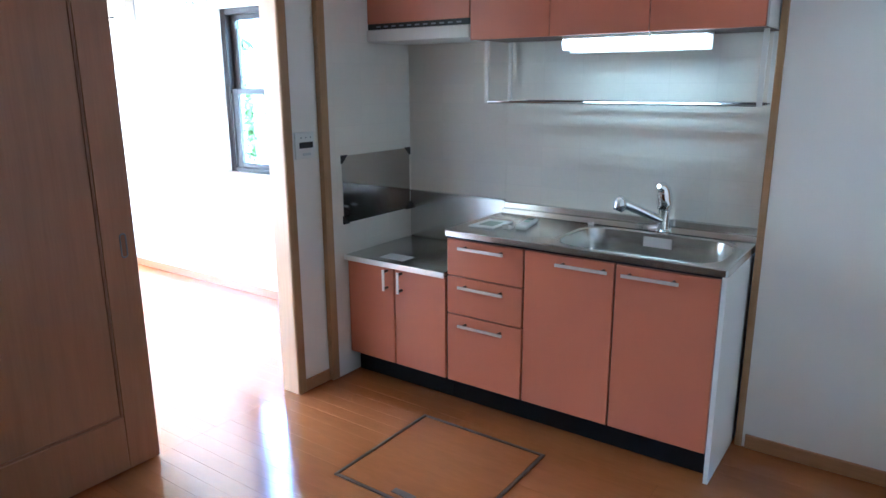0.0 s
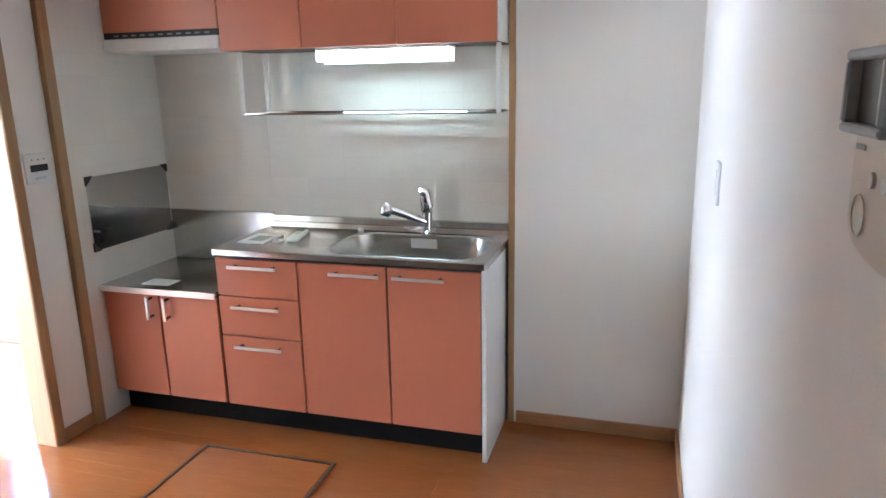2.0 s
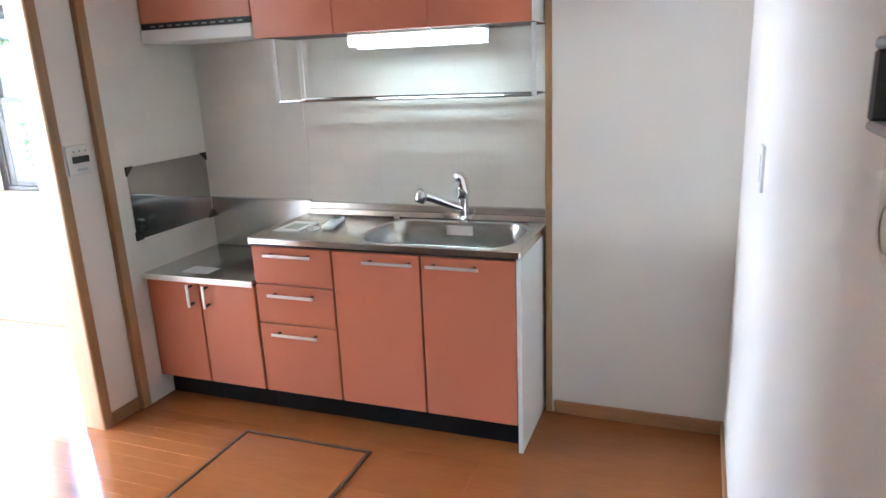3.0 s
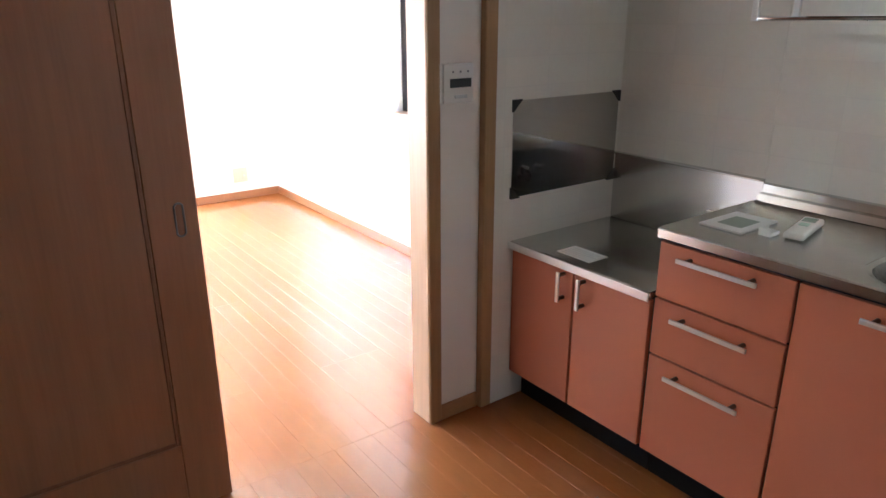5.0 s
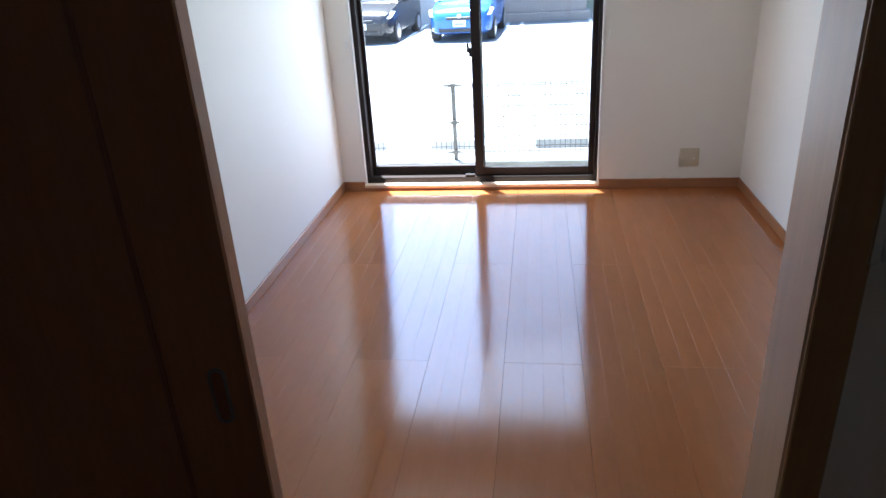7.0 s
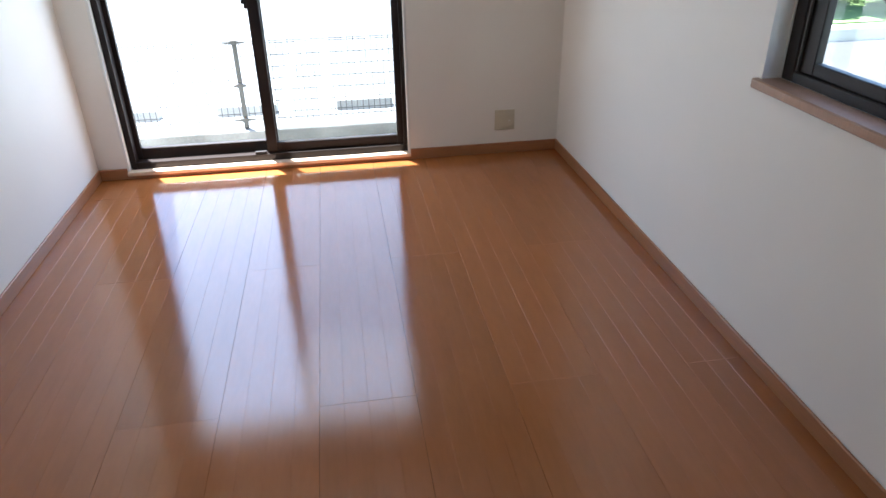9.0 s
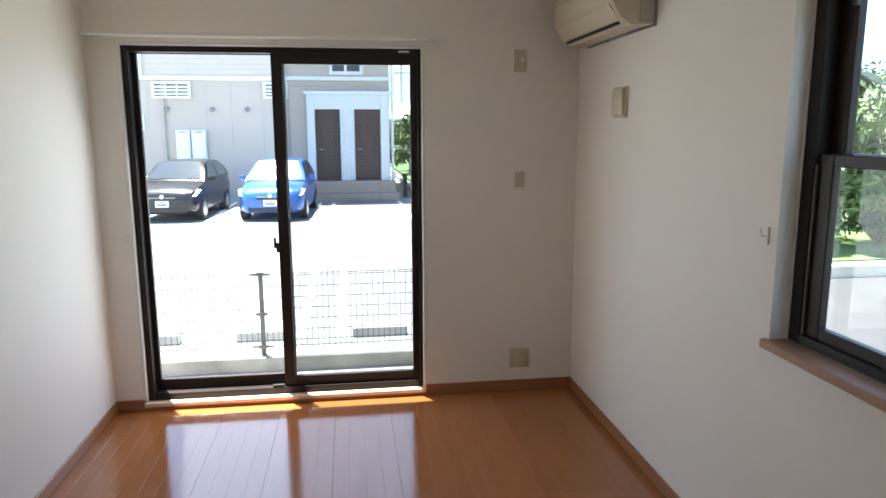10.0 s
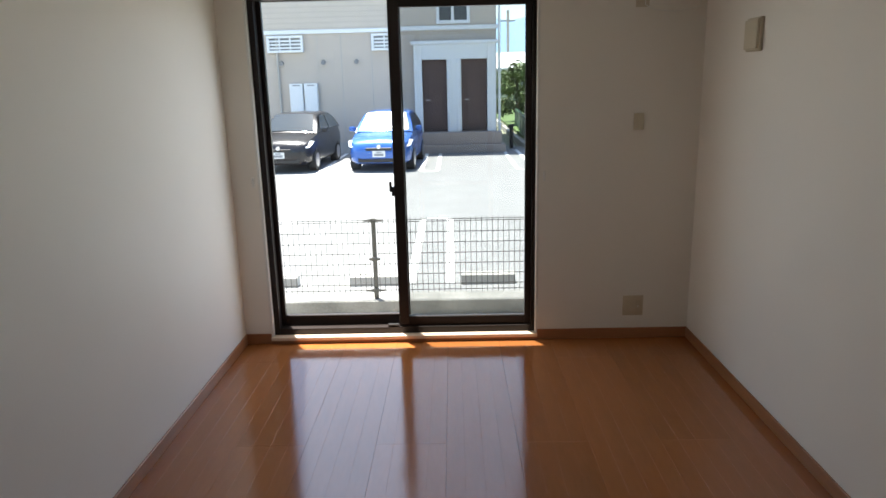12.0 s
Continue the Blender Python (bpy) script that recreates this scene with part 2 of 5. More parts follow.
structure("wall_partition", boxes((JR + 0.025, 0.53, PK, PR, 0, HC), (0.53, EX + 0.14, SW + 0.004, PR, 0, HC), (DL - 0.05, JR + 0.025, PK, PR, 2.03, HC), (KW, WX + 0.02, PK, PR, 0, HC), (WX + 0.02, DL - 0.05, PR - 0.014, PR, 0, HC), (WX + 0.02, DL - 0.05, PK, PR - 0.014, 2.03, HC)), PAPER, "white wallpapered partition with a door opening", "wall")
structure("wall_alcove_side", boxes((0.56, BX, SW, SW + 0.004, 0, HC)), KPANELY, "cream wall panel beside the stove counter", "wall")
structure("wall_alcove_back", boxes((BX, BX + 0.2, -1.645, SW, 0, HC)), KPANEL, "cream kitchen wall panel with fine joints", "wall")
structure("trim_panel_joint", boxes((BX - 0.0025, BX, -0.4, -0.394, 0.93, HC)), KPANEL, "thin cream joint strip between wall panels", "trim")
structure("wall_kitchen_east", boxes((KX, BX + 0.2, KS - 0.14, -1.665, 0, HC)), PAPER, "plain white wallpapered kitchen wall", "wall")
structure("wall_kitchen_south", boxes((KW, KX, KS - 0.14, KS, 0, HC)), PAPER, "white wallpapered kitchen wall with an intercom", "wall")
structure("wall_kitchen_west", boxes((KW - 0.14, KW, KS - 0.14, PR, 0, HC)), PAPER, "plain white wallpapered kitchen end wall", "wall")
structure("ceiling", boxes((KW - 0.14, EX + 0.14, KS - 0.14, NY + 0.16, HC, HC + 0.1)), CEIL, "white papered flat ceiling", "ceiling")
floor = structure("floor", boxes((KW, EX + 0.14, KS - 0.14, NY + 0.03, -0.12, -0.012)), BOARD, "glossy orange-brown wooden board floor", "floor")

structure("trim_crown", boxes((WX, EX, NY - 0.02, NY, HC - 0.042, HC), (WX, WX + 0.02, PR, NY - 0.02, HC - 0.042, HC), (EX - 0.02, EX, PR, NY - 0.02, HC - 0.042, HC), bevel=0.004), TRIMD, "dark brown wooden ceiling trim", "ceiling trim")
bb = bmesh.new()
for s in ((WX, G0 - 0.012, NY - 0.011, NY), (G1 + 0.012, EX, NY - 0.011, NY), (EX - 0.011, EX, PR, NY - 0.011), (WX, WX + 0.011, PR, NY - 0.011)):
    box(bb, *s, 0, 0.062, bevel=0.003)
structure("baseboard_living", bb, BASE, "light brown wooden baseboard", "baseboard")
bk = bmesh.new()
for s in ((JR + 0.025, 0.511, PK - 0.011, PK), (KX - 0.011, KX, KS, -1.68), (KW, KX - 0.011, KS, KS + 0.011), (KW, WX, PK - 0.011, PK)):
    box(bk, *s, 0, 0.062, bevel=0.003)
structure("baseboard_kitchen", bk, BASEK, "light brown wooden kitchen baseboard", "baseboard")

# corner strips at both ends of the kitchen alcove
structure("trim_alcove_stove", boxes((0.512, 0.562, SW - 0.004, PK, 0, HC), bevel=0.003), TRIM, "wooden corner strip beside the stove wall", "trim")
structure("trim_alcove_sink", boxes((KX - 0.006, BX, -1.668, -1.64, 0, HC), bevel=0.003), TRIM, "wooden corner strip beside the sink counter", "trim")

# door frame
fr = thing("door_1", (0, 0.3, 0), "wooden sliding door frame between kitchen and living room", "door frame", kind="structure")
part("jamb", boxes((JR - 0.024, JR + 0.025, PK - 0.006, PR + 0.002, 0, 2.03), bevel=0.003), JAMBW, fr)
part("casing", boxes((JR - 0.022, JR + 0.027, PK - 0.012, PK - 0.006, 0, 2.03), bevel=0.002), TRIM, fr, "darker wooden edge strip")
part("head", boxes((WX, JR - 0.024, PK - 0.008, 0.288, 2.005, 2.035), (WX, JR - 0.024, 0.342, PR + 0.006, 2.005, 2.035), bevel=0.003), TRIM, fr)
sd = thing("sliding_door", (DL - 0.39, 0.316, 0), "half-open oak-veneer sliding door with a recessed handle", "door")
X0 = DL - 0.79
part("stile", boxes((DL - 0.132, DL, 0.300, 0.333, 0.006, 2.0), bevel=0.003), DOORW, sd)
part("stile", boxes((X0, X0 + 0.132, 0.300, 0.333, 0.006, 2.0), bevel=0.003), DOORW, sd)
part("bottom_rail", boxes((X0 + 0.132, DL - 0.132, 0.300, 0.333, 0.006, 0.232), bevel=0.003), DOORW, sd)
part("top_rail", boxes((X0 + 0.132, DL - 0.132, 0.300, 0.333, 1.88, 2.0), bevel=0.003), DOORW, sd)
part("panel", boxes((X0 + 0.13, DL - 0.13, 0.307, 0.326, 0.23, 1.882)), DOORW, sd)
bead = wood("bead_wood", (0.30, 0.14, 0.075), 0.4, (40, 40, 1.6), 0.1)
for s in ((X0 + 0.132, X0 + 0.144, 0.232, 1.88), (DL - 0.144, DL - 0.132, 0.232, 1.88), (X0 + 0.144, DL - 0.144, 0.232, 0.244), (X0 + 0.144, DL - 0.144, 1.868, 1.88)):
    part("bead", boxes((s[0], s[1], 0.3025, 0.31, s[2], s[3]), bevel=0.002), bead, sd)
hp = part("handle", tube([(DL - 0.05 + 0.012 * math.cos(a), 0.2985, 0.912 + (0.034 if math.sin(a) > 0 else -0.034) + 0.012 * math.sin(a)) for a in [i * math.pi / 8 for i in range(17)]], 0.003, 8), GREYP, sd, "recessed grey pull", True)
part("recess", prism([(DL - 0.05 + 0.010 * math.cos(a), 0.912 + (0.034 if math.sin(a) > 0 else -0.034) + 0.010 * math.sin(a)) for a in [i * math.pi / 8 for i in range(16)]], 0.2985, 0.3, "y"), bead, hp)

# glass door
gd = thing("window_1", ((G0 + G1) / 2, NY + 0.08, 0.02), "dark bronze aluminium sliding glass door to the yard", "glass door", kind="structure")
part("window_frame", boxes((G0, G0 + 0.032, NY + 0.028, NY + 0.13, 0.036, GT), (G1 - 0.022, G1, NY + 0.028, NY + 0.13, 0.036, GT), (G0 + 0.032, G1 - 0.022, NY + 0.028, NY + 0.13, GT - 0.03, GT), (G0 + 0.032, G1 - 0.022, NY + 0.028, NY + 0.13, 0.036, 0.08), bevel=0.002), DARKFR, gd)
part("reveal", boxes((G0 - 0.014, G0, NY - 0.004, NY + 0.06, 0.042, GT + 0.014), (G1, G1 + 0.014, NY - 0.004, NY + 0.06, 0.042, GT + 0.014), (G0, G1, NY - 0.004, NY + 0.06, GT, GT + 0.014), bevel=0.002), WPLAS, gd, "white painted window lining")
part("window_sill", boxes((G0 - 0.012, G1 + 0.012, NY - 0.022, NY + 0.028, 0.02, 0.042), bevel=0.003), THRESH, gd, "wooden threshold board, coloured pale for the sunlight on it")

part("riser", boxes((G0 - 0.012, G1 + 0.012, NY - 0.012, NY + 0.02, 0.0, 0.02)), BASE, gd, "brown strip under the threshold")


def sash(x0, x1, y, side, bottom, top, z0, z1):
    s = part("sash", boxes((x0, x0 + side[0], y, y + 0.03, z0, z1), (x1 - side[1], x1, y, y + 0.03, z0, z1), (x0 + side[0], x1 - side[1], y, y + 0.03, z0, z0 + bottom), (x0 + side[0], x1 - side[1], y, y + 0.03, z1 - top, z1), bevel=0.003), DARKFR, gd)
    p = part("pane", boxes((x0 + side[0] - 0.004, x1 - side[1] + 0.004, y + 0.013, y + 0.018, z0 + bottom - 0.004, z1 - top + 0.004)), GLASS, s)
    p.visible_shadow = False
    return s


inner = sash(-0.436, G1 - 0.022, NY + 0.045, (0.06, 0.036), 0.064, 0.06, 0.074, GT - 0.024)
outer = sash(G0 + 0.028, -0.37, NY + 0.085, (0.03, 0.04), 0.07, 0.02, 0.074, GT - 0.014)
scr = part("insect_screen", boxes((-0.385, G1 - 0.03, NY + 0.118, NY + 0.1195, 0.09, GT - 0.04)), SCREEN, gd, "fine grey insect screen")
lock = part("latch", boxes((-0.452, -0.436, NY + 0.05, NY + 0.07, 0.87, 0.925), (-0.464, -0.45, NY + 0.045, NY + 0.06, 0.895, 0.955), bevel=0.003), BLACK, gd, "dark crescent latch")
part("bumper", boxes((-0.505, -0.438, NY + 0.03, NY + 0.046, 0.083, 0.097), bevel=0.003), BLACK, gd)
part("maker_plate", boxes((0.25, 0.31, NY + 0.026, NY + 0.029, GT - 0.02, GT - 0.01)), SATIN, gd)

# double-hung side window
sw = thing("window_2", (EX + 0.1, (WY0 + WY1) / 2, WZ0), "dark bronze double-hung window with a wooden sill", "window", kind="structure")
FX = EX + 0.06
part("window_frame", boxes((FX, FX + 0.09, WY1 - 0.055, WY1 - 0.004, WZ0 + 0.018, WZ1), (FX, FX + 0.09, WY0 + 0.004, WY0 + 0.055, WZ0 + 0.018, WZ1), (FX, FX + 0.09, WY0 + 0.055, WY1 - 0.055, WZ1 - 0.04, WZ1), (FX, FX + 0.09, WY0 + 0.055, WY1 - 0.055, WZ0 + 0.018, WZ0 + 0.05), bevel=0.003), DARKFR, sw)
part("window_sill", boxes((EX - 0.022, FX + 0.005, WY0 - 0.02, WY1 + 0.02, WZ0 - 0.012, WZ0 + 0.018), bevel=0.004), SILLW, sw, "wooden window sill")
MZ = 1.452
for z0, z1, dx in ((WZ0 + 0.05, MZ + 0.02, 0.014), (MZ - 0.014, WZ1 - 0.04, 0.046)):
    s2 = part("sash", boxes((FX + dx, FX + dx + 0.028, WY1 - 0.12, WY1 - 0.055, z0, z1), (FX + dx, FX + dx + 0.028, WY0 + 0.055, WY0 + 0.12, z0, z1), (FX + dx, FX + dx + 0.028, WY0 + 0.12, WY1 - 0.12, z0, z0 + 0.036), (FX + dx, FX + dx + 0.028, WY0 + 0.12, WY1 - 0.12, z1 - 0.036, z1), bevel=0.003), DARKFR, sw)
    p2 = part("pane", boxes((FX + dx + 0.012, FX + dx + 0.016, WY0 + 0.09, WY1 - 0.09, z0 + 0.03, z1 - 0.03)), GLASS, s2)
    p2.visible_shadow = False
part("jamb_liner", boxes((FX + 0.004, FX + 0.012, WY1 - 0.064, WY1 - 0.058, WZ0 + 0.052, 1.44)), mat("dull_grey_liner", (0.11, 0.105, 0.10), 0.5), sw)
part("caulk_bead", boxes((FX - 0.004, FX + 0.002, WY1 - 0.006, WY1, WZ0 + 0.018, WZ1), bevel=0.001), WPLAS, sw)
part("sash_stop", boxes((FX + 0.02, FX + 0.034, WY1 - 0.14, WY1 - 0.126, WZ1 - 0.13, WZ1 - 0.085), bevel=0.002), BLACK, sw)

# ---- kitchen ----
FXC = 0.65   # cabinet fronts
# Dark body colour that stands in for shade in the wall cabinets' seams.
DARKBODY = mat("gap_shade_brown", (0.10, 0.06, 0.045), 0.6)


def bar_handle(parent, a, b, vertical=False):
    """Flat bar on two dark feet, standing off a cabinet front."""
    x, w = FXC - 0.036, 0.0068
    if vertical:
        y, z0, z1 = a, *b
        bar = boxes((x, x + 0.008, y - w, y + w, z0, z1), bevel=0.002, seg=2)
        feet = [(y, z0 + 0.012), (y, z1 - 0.012)]
    else:
        y0, y1, z = *a, b
        bar = boxes((x, x + 0.008, min(y0, y1), max(y0, y1), z - w, z + w), bevel=0.002, seg=2)
        feet = [(min(y0, y1) + 0.025, z), (max(y0, y1) - 0.025, z)]
    h = part("handle", bar, SATIN, parent, "satin metal bar handle")
    for y, z in feet:
        part("handle_foot", rods(((x + 0.006, y, z), (FXC + 0.001, y, z), 0.0068)), FOOT, h, "", True)
    return h


FOOT = mat("dark_bronze_foot", (0.16, 0.09, 0.06), 0.35, 0.4, 0.05)


def front(name, y0, y1, z0, z1, parent):
    return part(name, boxes((FXC, FXC + 0.018, y1 + 0.004, y0 - 0.004, z0 + 0.003, z1 - 0.003), bevel=0.002), SALMON, parent)


st = thing("stove_cabinet", (0.9, -0.1, 0), "low salmon laminate base cabinet under the stove counter", "kitchen cabinet", "kitchen units")
# Body coloured black, so the gaps between the doors look shaded.
part("body", boxes((FXC + 0.02, BX, -0.40, SW, 0.118, 0.632)), BLACK, st)
part("toe_kick", boxes((FXC + 0.07, FXC + 0.09, -0.40, SW - 0.006, 0, 0.118)), KICK, st, "recessed black toe kick")
for (y0, y1), hy in (((SW - 0.003, -0.09), -0.047), ((-0.09, -0.40), -0.137)):
    d = front("door", y0, y1, 0.12, 0.628, st)
    bar_handle(d, hy, (0.508, 0.617), True)

sk = thing("sink_cabinet", (0.9, -1.02, 0), "salmon laminate sink base cabinet with drawers and doors", "kitchen cabinet", "kitchen units")
# Black again here: the shade in the front gaps is in the body's colour.
part("body", boxes((FXC + 0.02, BX, -1.606, -0.404, 0.118, 0.70), (FXC + 0.02, FXC + 0.03, -1.606, -0.404, 0.70, 0.828), (FXC + 0.02, BX, -0.42, -0.404, 0.70, 0.828)), BLACK, sk)
part("side_panel", boxes((FXC, KX - 0.006, -1.626, -1.608, 0, 0.828), (KX - 0.006, BX, -1.626, -1.608, 0, 0.828), bevel=0.001), WHITEM, sk, "white end panel")
part("toe_kick", boxes((FXC + 0.07, FXC + 0.09, -1.606, -0.404, 0, 0.118)), KICK, sk, "recessed black toe kick")
# Black strip that paints in the shade below the counter lip.
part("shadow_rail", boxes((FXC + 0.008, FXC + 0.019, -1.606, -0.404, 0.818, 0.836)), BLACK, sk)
for z0, z1, hz in ((0.644, 0.82, 0.785), (0.46, 0.644, 0.602), (0.12, 0.46, 0.417)):
    d = front("drawer", -0.406, -0.807, z0, z1, sk)
    bar_handle(d, (-0.487, -0.722), hz)
for y0, y1, h in ((-0.807, -1.211, (-0.966, -1.19)), (-1.211, -1.608, (-1.246, -1.466))):
    d = front("door", y0, y1, 0.12, 0.82, sk)
    bar_handle(d, h, 0.782)

# stove counter: tray top and tall splash
sc = thing("stove_counter", (0.9, -0.1, 0.65), "stainless steel low stove counter with splashback", "counter")
part("top", boxes((0.633, BX - 0.002, -0.402, SW - 0.002, 0.630, 0.656), bevel=0.011, seg=4), STEEL, sc, "", True)
# Added satin strip; its paler colour carries the room light reflected along the edge.
part("front_lip", boxes((0.628, 0.6328, -0.402, SW - 0.002, 0.627, 0.6545), bevel=0.002, seg=2), SATIN, sc, "satin front lip, paler for the edge's reflected light")
part("splashback", boxes((BX - 0.012, BX - 0.001, -0.402, SW - 0.004, 0.656, 0.915), (BX - 0.03, BX - 0.001, -0.402, SW - 0.004, 0.915, 0.921), bevel=0.002), STEEL, sc)

# sink top with a real bowl
ss = thing("sink_counter", (0.9, -1.02, 0.86), "stainless steel sink top with one rounded bowl", "counter")
SX0, SX1, SY0, SY1, SZ = 0.628, BX - 0.002, -1.632, -0.405, 0.862


def rounded(x0, x1, y0, y1, r, n=6):
    pts = []
    for cx, cy, a0 in ((x1 - r, y1 - r, 0), (x0 + r, y1 - r, 90), (x0 + r, y0 + r, 180), (x1 - r, y0 + r, 270)):
        pts += [(cx + r * math.cos(radians(a0 + 90 * i / n)), cy + r * math.sin(radians(a0 + 90 * i / n))) for i in range(n + 1)]
    return pts


BW = (0.678, 1.085, -1.572, -0.912)
loops = [(rounded(SX0, SX1, SY0, SY1, 0.012), 0.834), (rounded(SX0, SX1, SY0, SY1, 0.012), SZ - 0.004), (rounded(SX0 + 0.004, SX1, SY0 + 0.004, SY1 - 0.004, 0.012), SZ),
         (rounded(SX0 + 0.018, SX1 - 0.01, SY0 + 0.018, SY1 - 0.025, 0.03), SZ - 0.005),
         (rounded(BW[0] - 0.022, BW[1] + 0.022, BW[2] - 0.022, BW[3] + 0.022, 0.13), SZ - 0.006), (rounded(BW[0] - 0.012, BW[1] + 0.012, BW[2] - 0.012, BW[3] + 0.012, 0.125), SZ - 0.001),
         (rounded(*BW, 0.12), SZ - 0.006), (rounded(BW[0] + 0.006, BW[1] - 0.006, BW[2] + 0.006, BW[3] - 0.006, 0.115), SZ - 0.03), (rounded(BW[0] + 0.016, BW[1] - 0.016, BW[2] + 0.016, BW[3] - 0.016, 0.105), SZ - 0.14), (rounded(BW[0] + 0.05, BW[1] - 0.05, BW[2] + 0.05, BW[3] - 0.05, 0.07), SZ - 0.165)]
bm = bmesh.new()
rings = [[bm.verts.new((x, y, z)) for x, y in lp] for lp, z in loops]
for a, b in zip(rings, rings[1:]):
    for i in range(len(a)):
        bm.faces.new((a[i], a[(i + 1) % len(a)], b[(i + 1) % len(a)], b[i]))
bm.faces.new(rings[-1])
part("top", bm, STEEL, ss, "", True)
part("splashback", prism([(BX - 0.055, SZ - 0.004), (BX - 0.045, SZ + 0.018), (BX - 0.02, SZ + 0.02), (BX - 0.016, SZ + 0.045), (BX - 0.001, SZ + 0.048), (BX - 0.001, SZ - 0.004)], -1.63, -0.405, "y"), STEEL, ss)
part("strainer", rods(((0.98, -1.22, SZ - 0.164), (0.98, -1.22, SZ - 0.155), 0.075), ((0.98, -1.22, SZ - 0.156), (0.98, -1.22, SZ - 0.15), 0.03), n=24), BLACK, ss, "dark rubber drain cover", True)
part("plug", rods(((1.13, -0.9, SZ - 0.006), (1.13, -0.9, SZ + 0.004), 0.014), n=16), SATIN, ss, "", True)
solid("sink_label", boxes((1.0685, 1.0698, -1.30, -1.175, 0.80, 0.845)), PAPERC, "white paper label stuck inside the sink bowl", "label")

FYX, FYY = 1.13, -1.238
fa = thing("faucet", (FYX, FYY, SZ), "chrome single-lever kitchen faucet on the sink", "faucet")
part("base", tube([(FYX, FYY, SZ - 0.004), (FYX, FYY, SZ + 0.006), (FYX, FYY, SZ + 0.014), (FYX, FYY, SZ + 0.05), (FYX, FYY, SZ + 0.098)], [0.034, 0.034, 0.026, 0.024, 0.026], 20), CHROME, fa, "", True)
part("collar", rods(((FYX, FYY, SZ + 0.098), (FYX, FYY, SZ + 0.103), 0.0245), n=20), GREYP, fa, "dark seam under the lever", True)
part("spout", tube([(FYX - 0.004, FYY + 0.006, SZ + 0.05), (FYX - 0.03, FYY + 0.038, SZ + 0.068), (FYX - 0.07, FYY + 0.085, SZ + 0.098), (FYX - 0.1, FYY + 0.12, SZ + 0.118), (FYX - 0.125, FYY + 0.148, SZ + 0.131)], [0.022, 0.021, 0.02, 0.021, 0.022], 16), CHROME, fa, "", True)
hx, hy = FYX - 0.128, FYY + 0.152
sp = part("spray_head", tube([(hx + 0.008, hy - 0.009, SZ + 0.16), (hx + 0.006, hy - 0.007, SZ + 0.156), (hx + 0.002, hy - 0.003, SZ + 0.148), (hx, hy, SZ + 0.132), (hx - 0.004, hy + 0.004, SZ + 0.112), (hx - 0.006, hy + 0.006, SZ + 0.104)], [0.008, 0.018, 0.026, 0.03, 0.028, 0.024], 20), CHROME, fa, "", True)
part("nozzle", tube([(hx - 0.006, hy + 0.006, SZ + 0.105), (hx - 0.008, hy + 0.008, SZ + 0.098)], [0.021, 0.02], 20), BLACK, sp, "dark spray nozzle", True)
part("lever", tube([(FYX, FYY, SZ + 0.103), (FYX, FYY, SZ + 0.125), (FYX - 0.003, FYY + 0.002, SZ + 0.16), (FYX - 0.01, FYY + 0.005, SZ + 0.188), (FYX - 0.024, FYY + 0.01, SZ + 0.203), (FYX - 0.042, FYY + 0.017, SZ + 0.206)], [0.031, 0.034, 0.033, 0.03, 0.023, 0.01], 18), CHROME, fa, "", True)

GX, GY, GZT = BX - 0.012, -0.27, 0.735
# steel guard by the stove
pg = thing("stove_guard_panel", (0.9, SW, 0.98), "stainless steel splash guard with black corner clips", "splash guard")
part("sheet", boxes((0.636, 1.178, SW - 0.006, SW - 0.002, 0.815, 1.155), bevel=0.001), mat("guard_steel", (0.50, 0.49, 0.47), 0.05, 1.0, 0.03, 4, 0.10, 3.2, (1, 1, 1), rvar=0.02), pg)
for cx, cz, sx, sz in ((0.632, 1.159, 1, -1), (1.182, 1.159, -1, -1), (0.632, 0.811, 1, 1), (1.182, 0.811, -1, 1)):
    part("corner_clip", prism([(cx, cz), (cx + sx * 0.042, cz), (cx, cz + sz * 0.042)], SW - 0.011, SW - 0.001, "y"), BLACK, pg)
gt = thing("gas_tap", (GX, GY, GZT), "dark gas outlet tap beside the stove counter", "gas tap")
part("flange", rods(((GX, GY, GZT), (GX - 0.01, GY, GZT), 0.026), n=20), BLACK, gt, "", True)
part("body", rods(((GX - 0.008, GY, GZT), (GX - 0.06, GY, GZT), 0.014), ((GX - 0.04, GY, GZT), (GX - 0.04, GY, GZT + 0.045), 0.012), n=16), BLACK, gt, "", True)
part("lever", boxes((GX - 0.046, GX - 0.034, GY - 0.006, GY + 0.035, GZT + 0.04, GZT + 0.052), bevel=0.003), SATIN, gt)

# upper cabinets, hood, lamp, rack
UX, UZ, UT = 0.86, 1.693, HC - 0.002
UP = [(-0.392, -0.787), (-0.787, -1.211), (-1.211, -1.626)]
for y0, y1 in UP:
    u = thing("wall_cabinet", (1.02, (y0 + y1) / 2, UZ), "salmon laminate wall cabinet above the sink", "kitchen cabinet", "upper cabinets")
    part("body", boxes((UX + 0.02, BX, y1 + 0.0005, y0 - 0.0005, UZ + 0.002, UT)), DARKBODY, u)
    part("door", boxes((UX, UX + 0.018, y1 + 0.002, y0 - 0.002, UZ, UT - 0.002), bevel=0.0015), SALMON, u)
part("side_panel", boxes((UX + 0.001, BX, -1.634, -1.627, UZ + 0.001, UT)), WHITEM, u, "white end panel")
rh = thing("range_hood", (1.02, -0.09, UZ), "range hood with salmon front over a white intake", "range hood")
part("front_panel", boxes((UX, UX + 0.018, -0.388, SW - 0.004, 1.79, UT - 0.002), bevel=0.0015), SALMON, rh)
part("body", boxes((UX + 0.02, BX, -0.388, SW - 0.002, 1.77, UT)), WHITEM, rh)
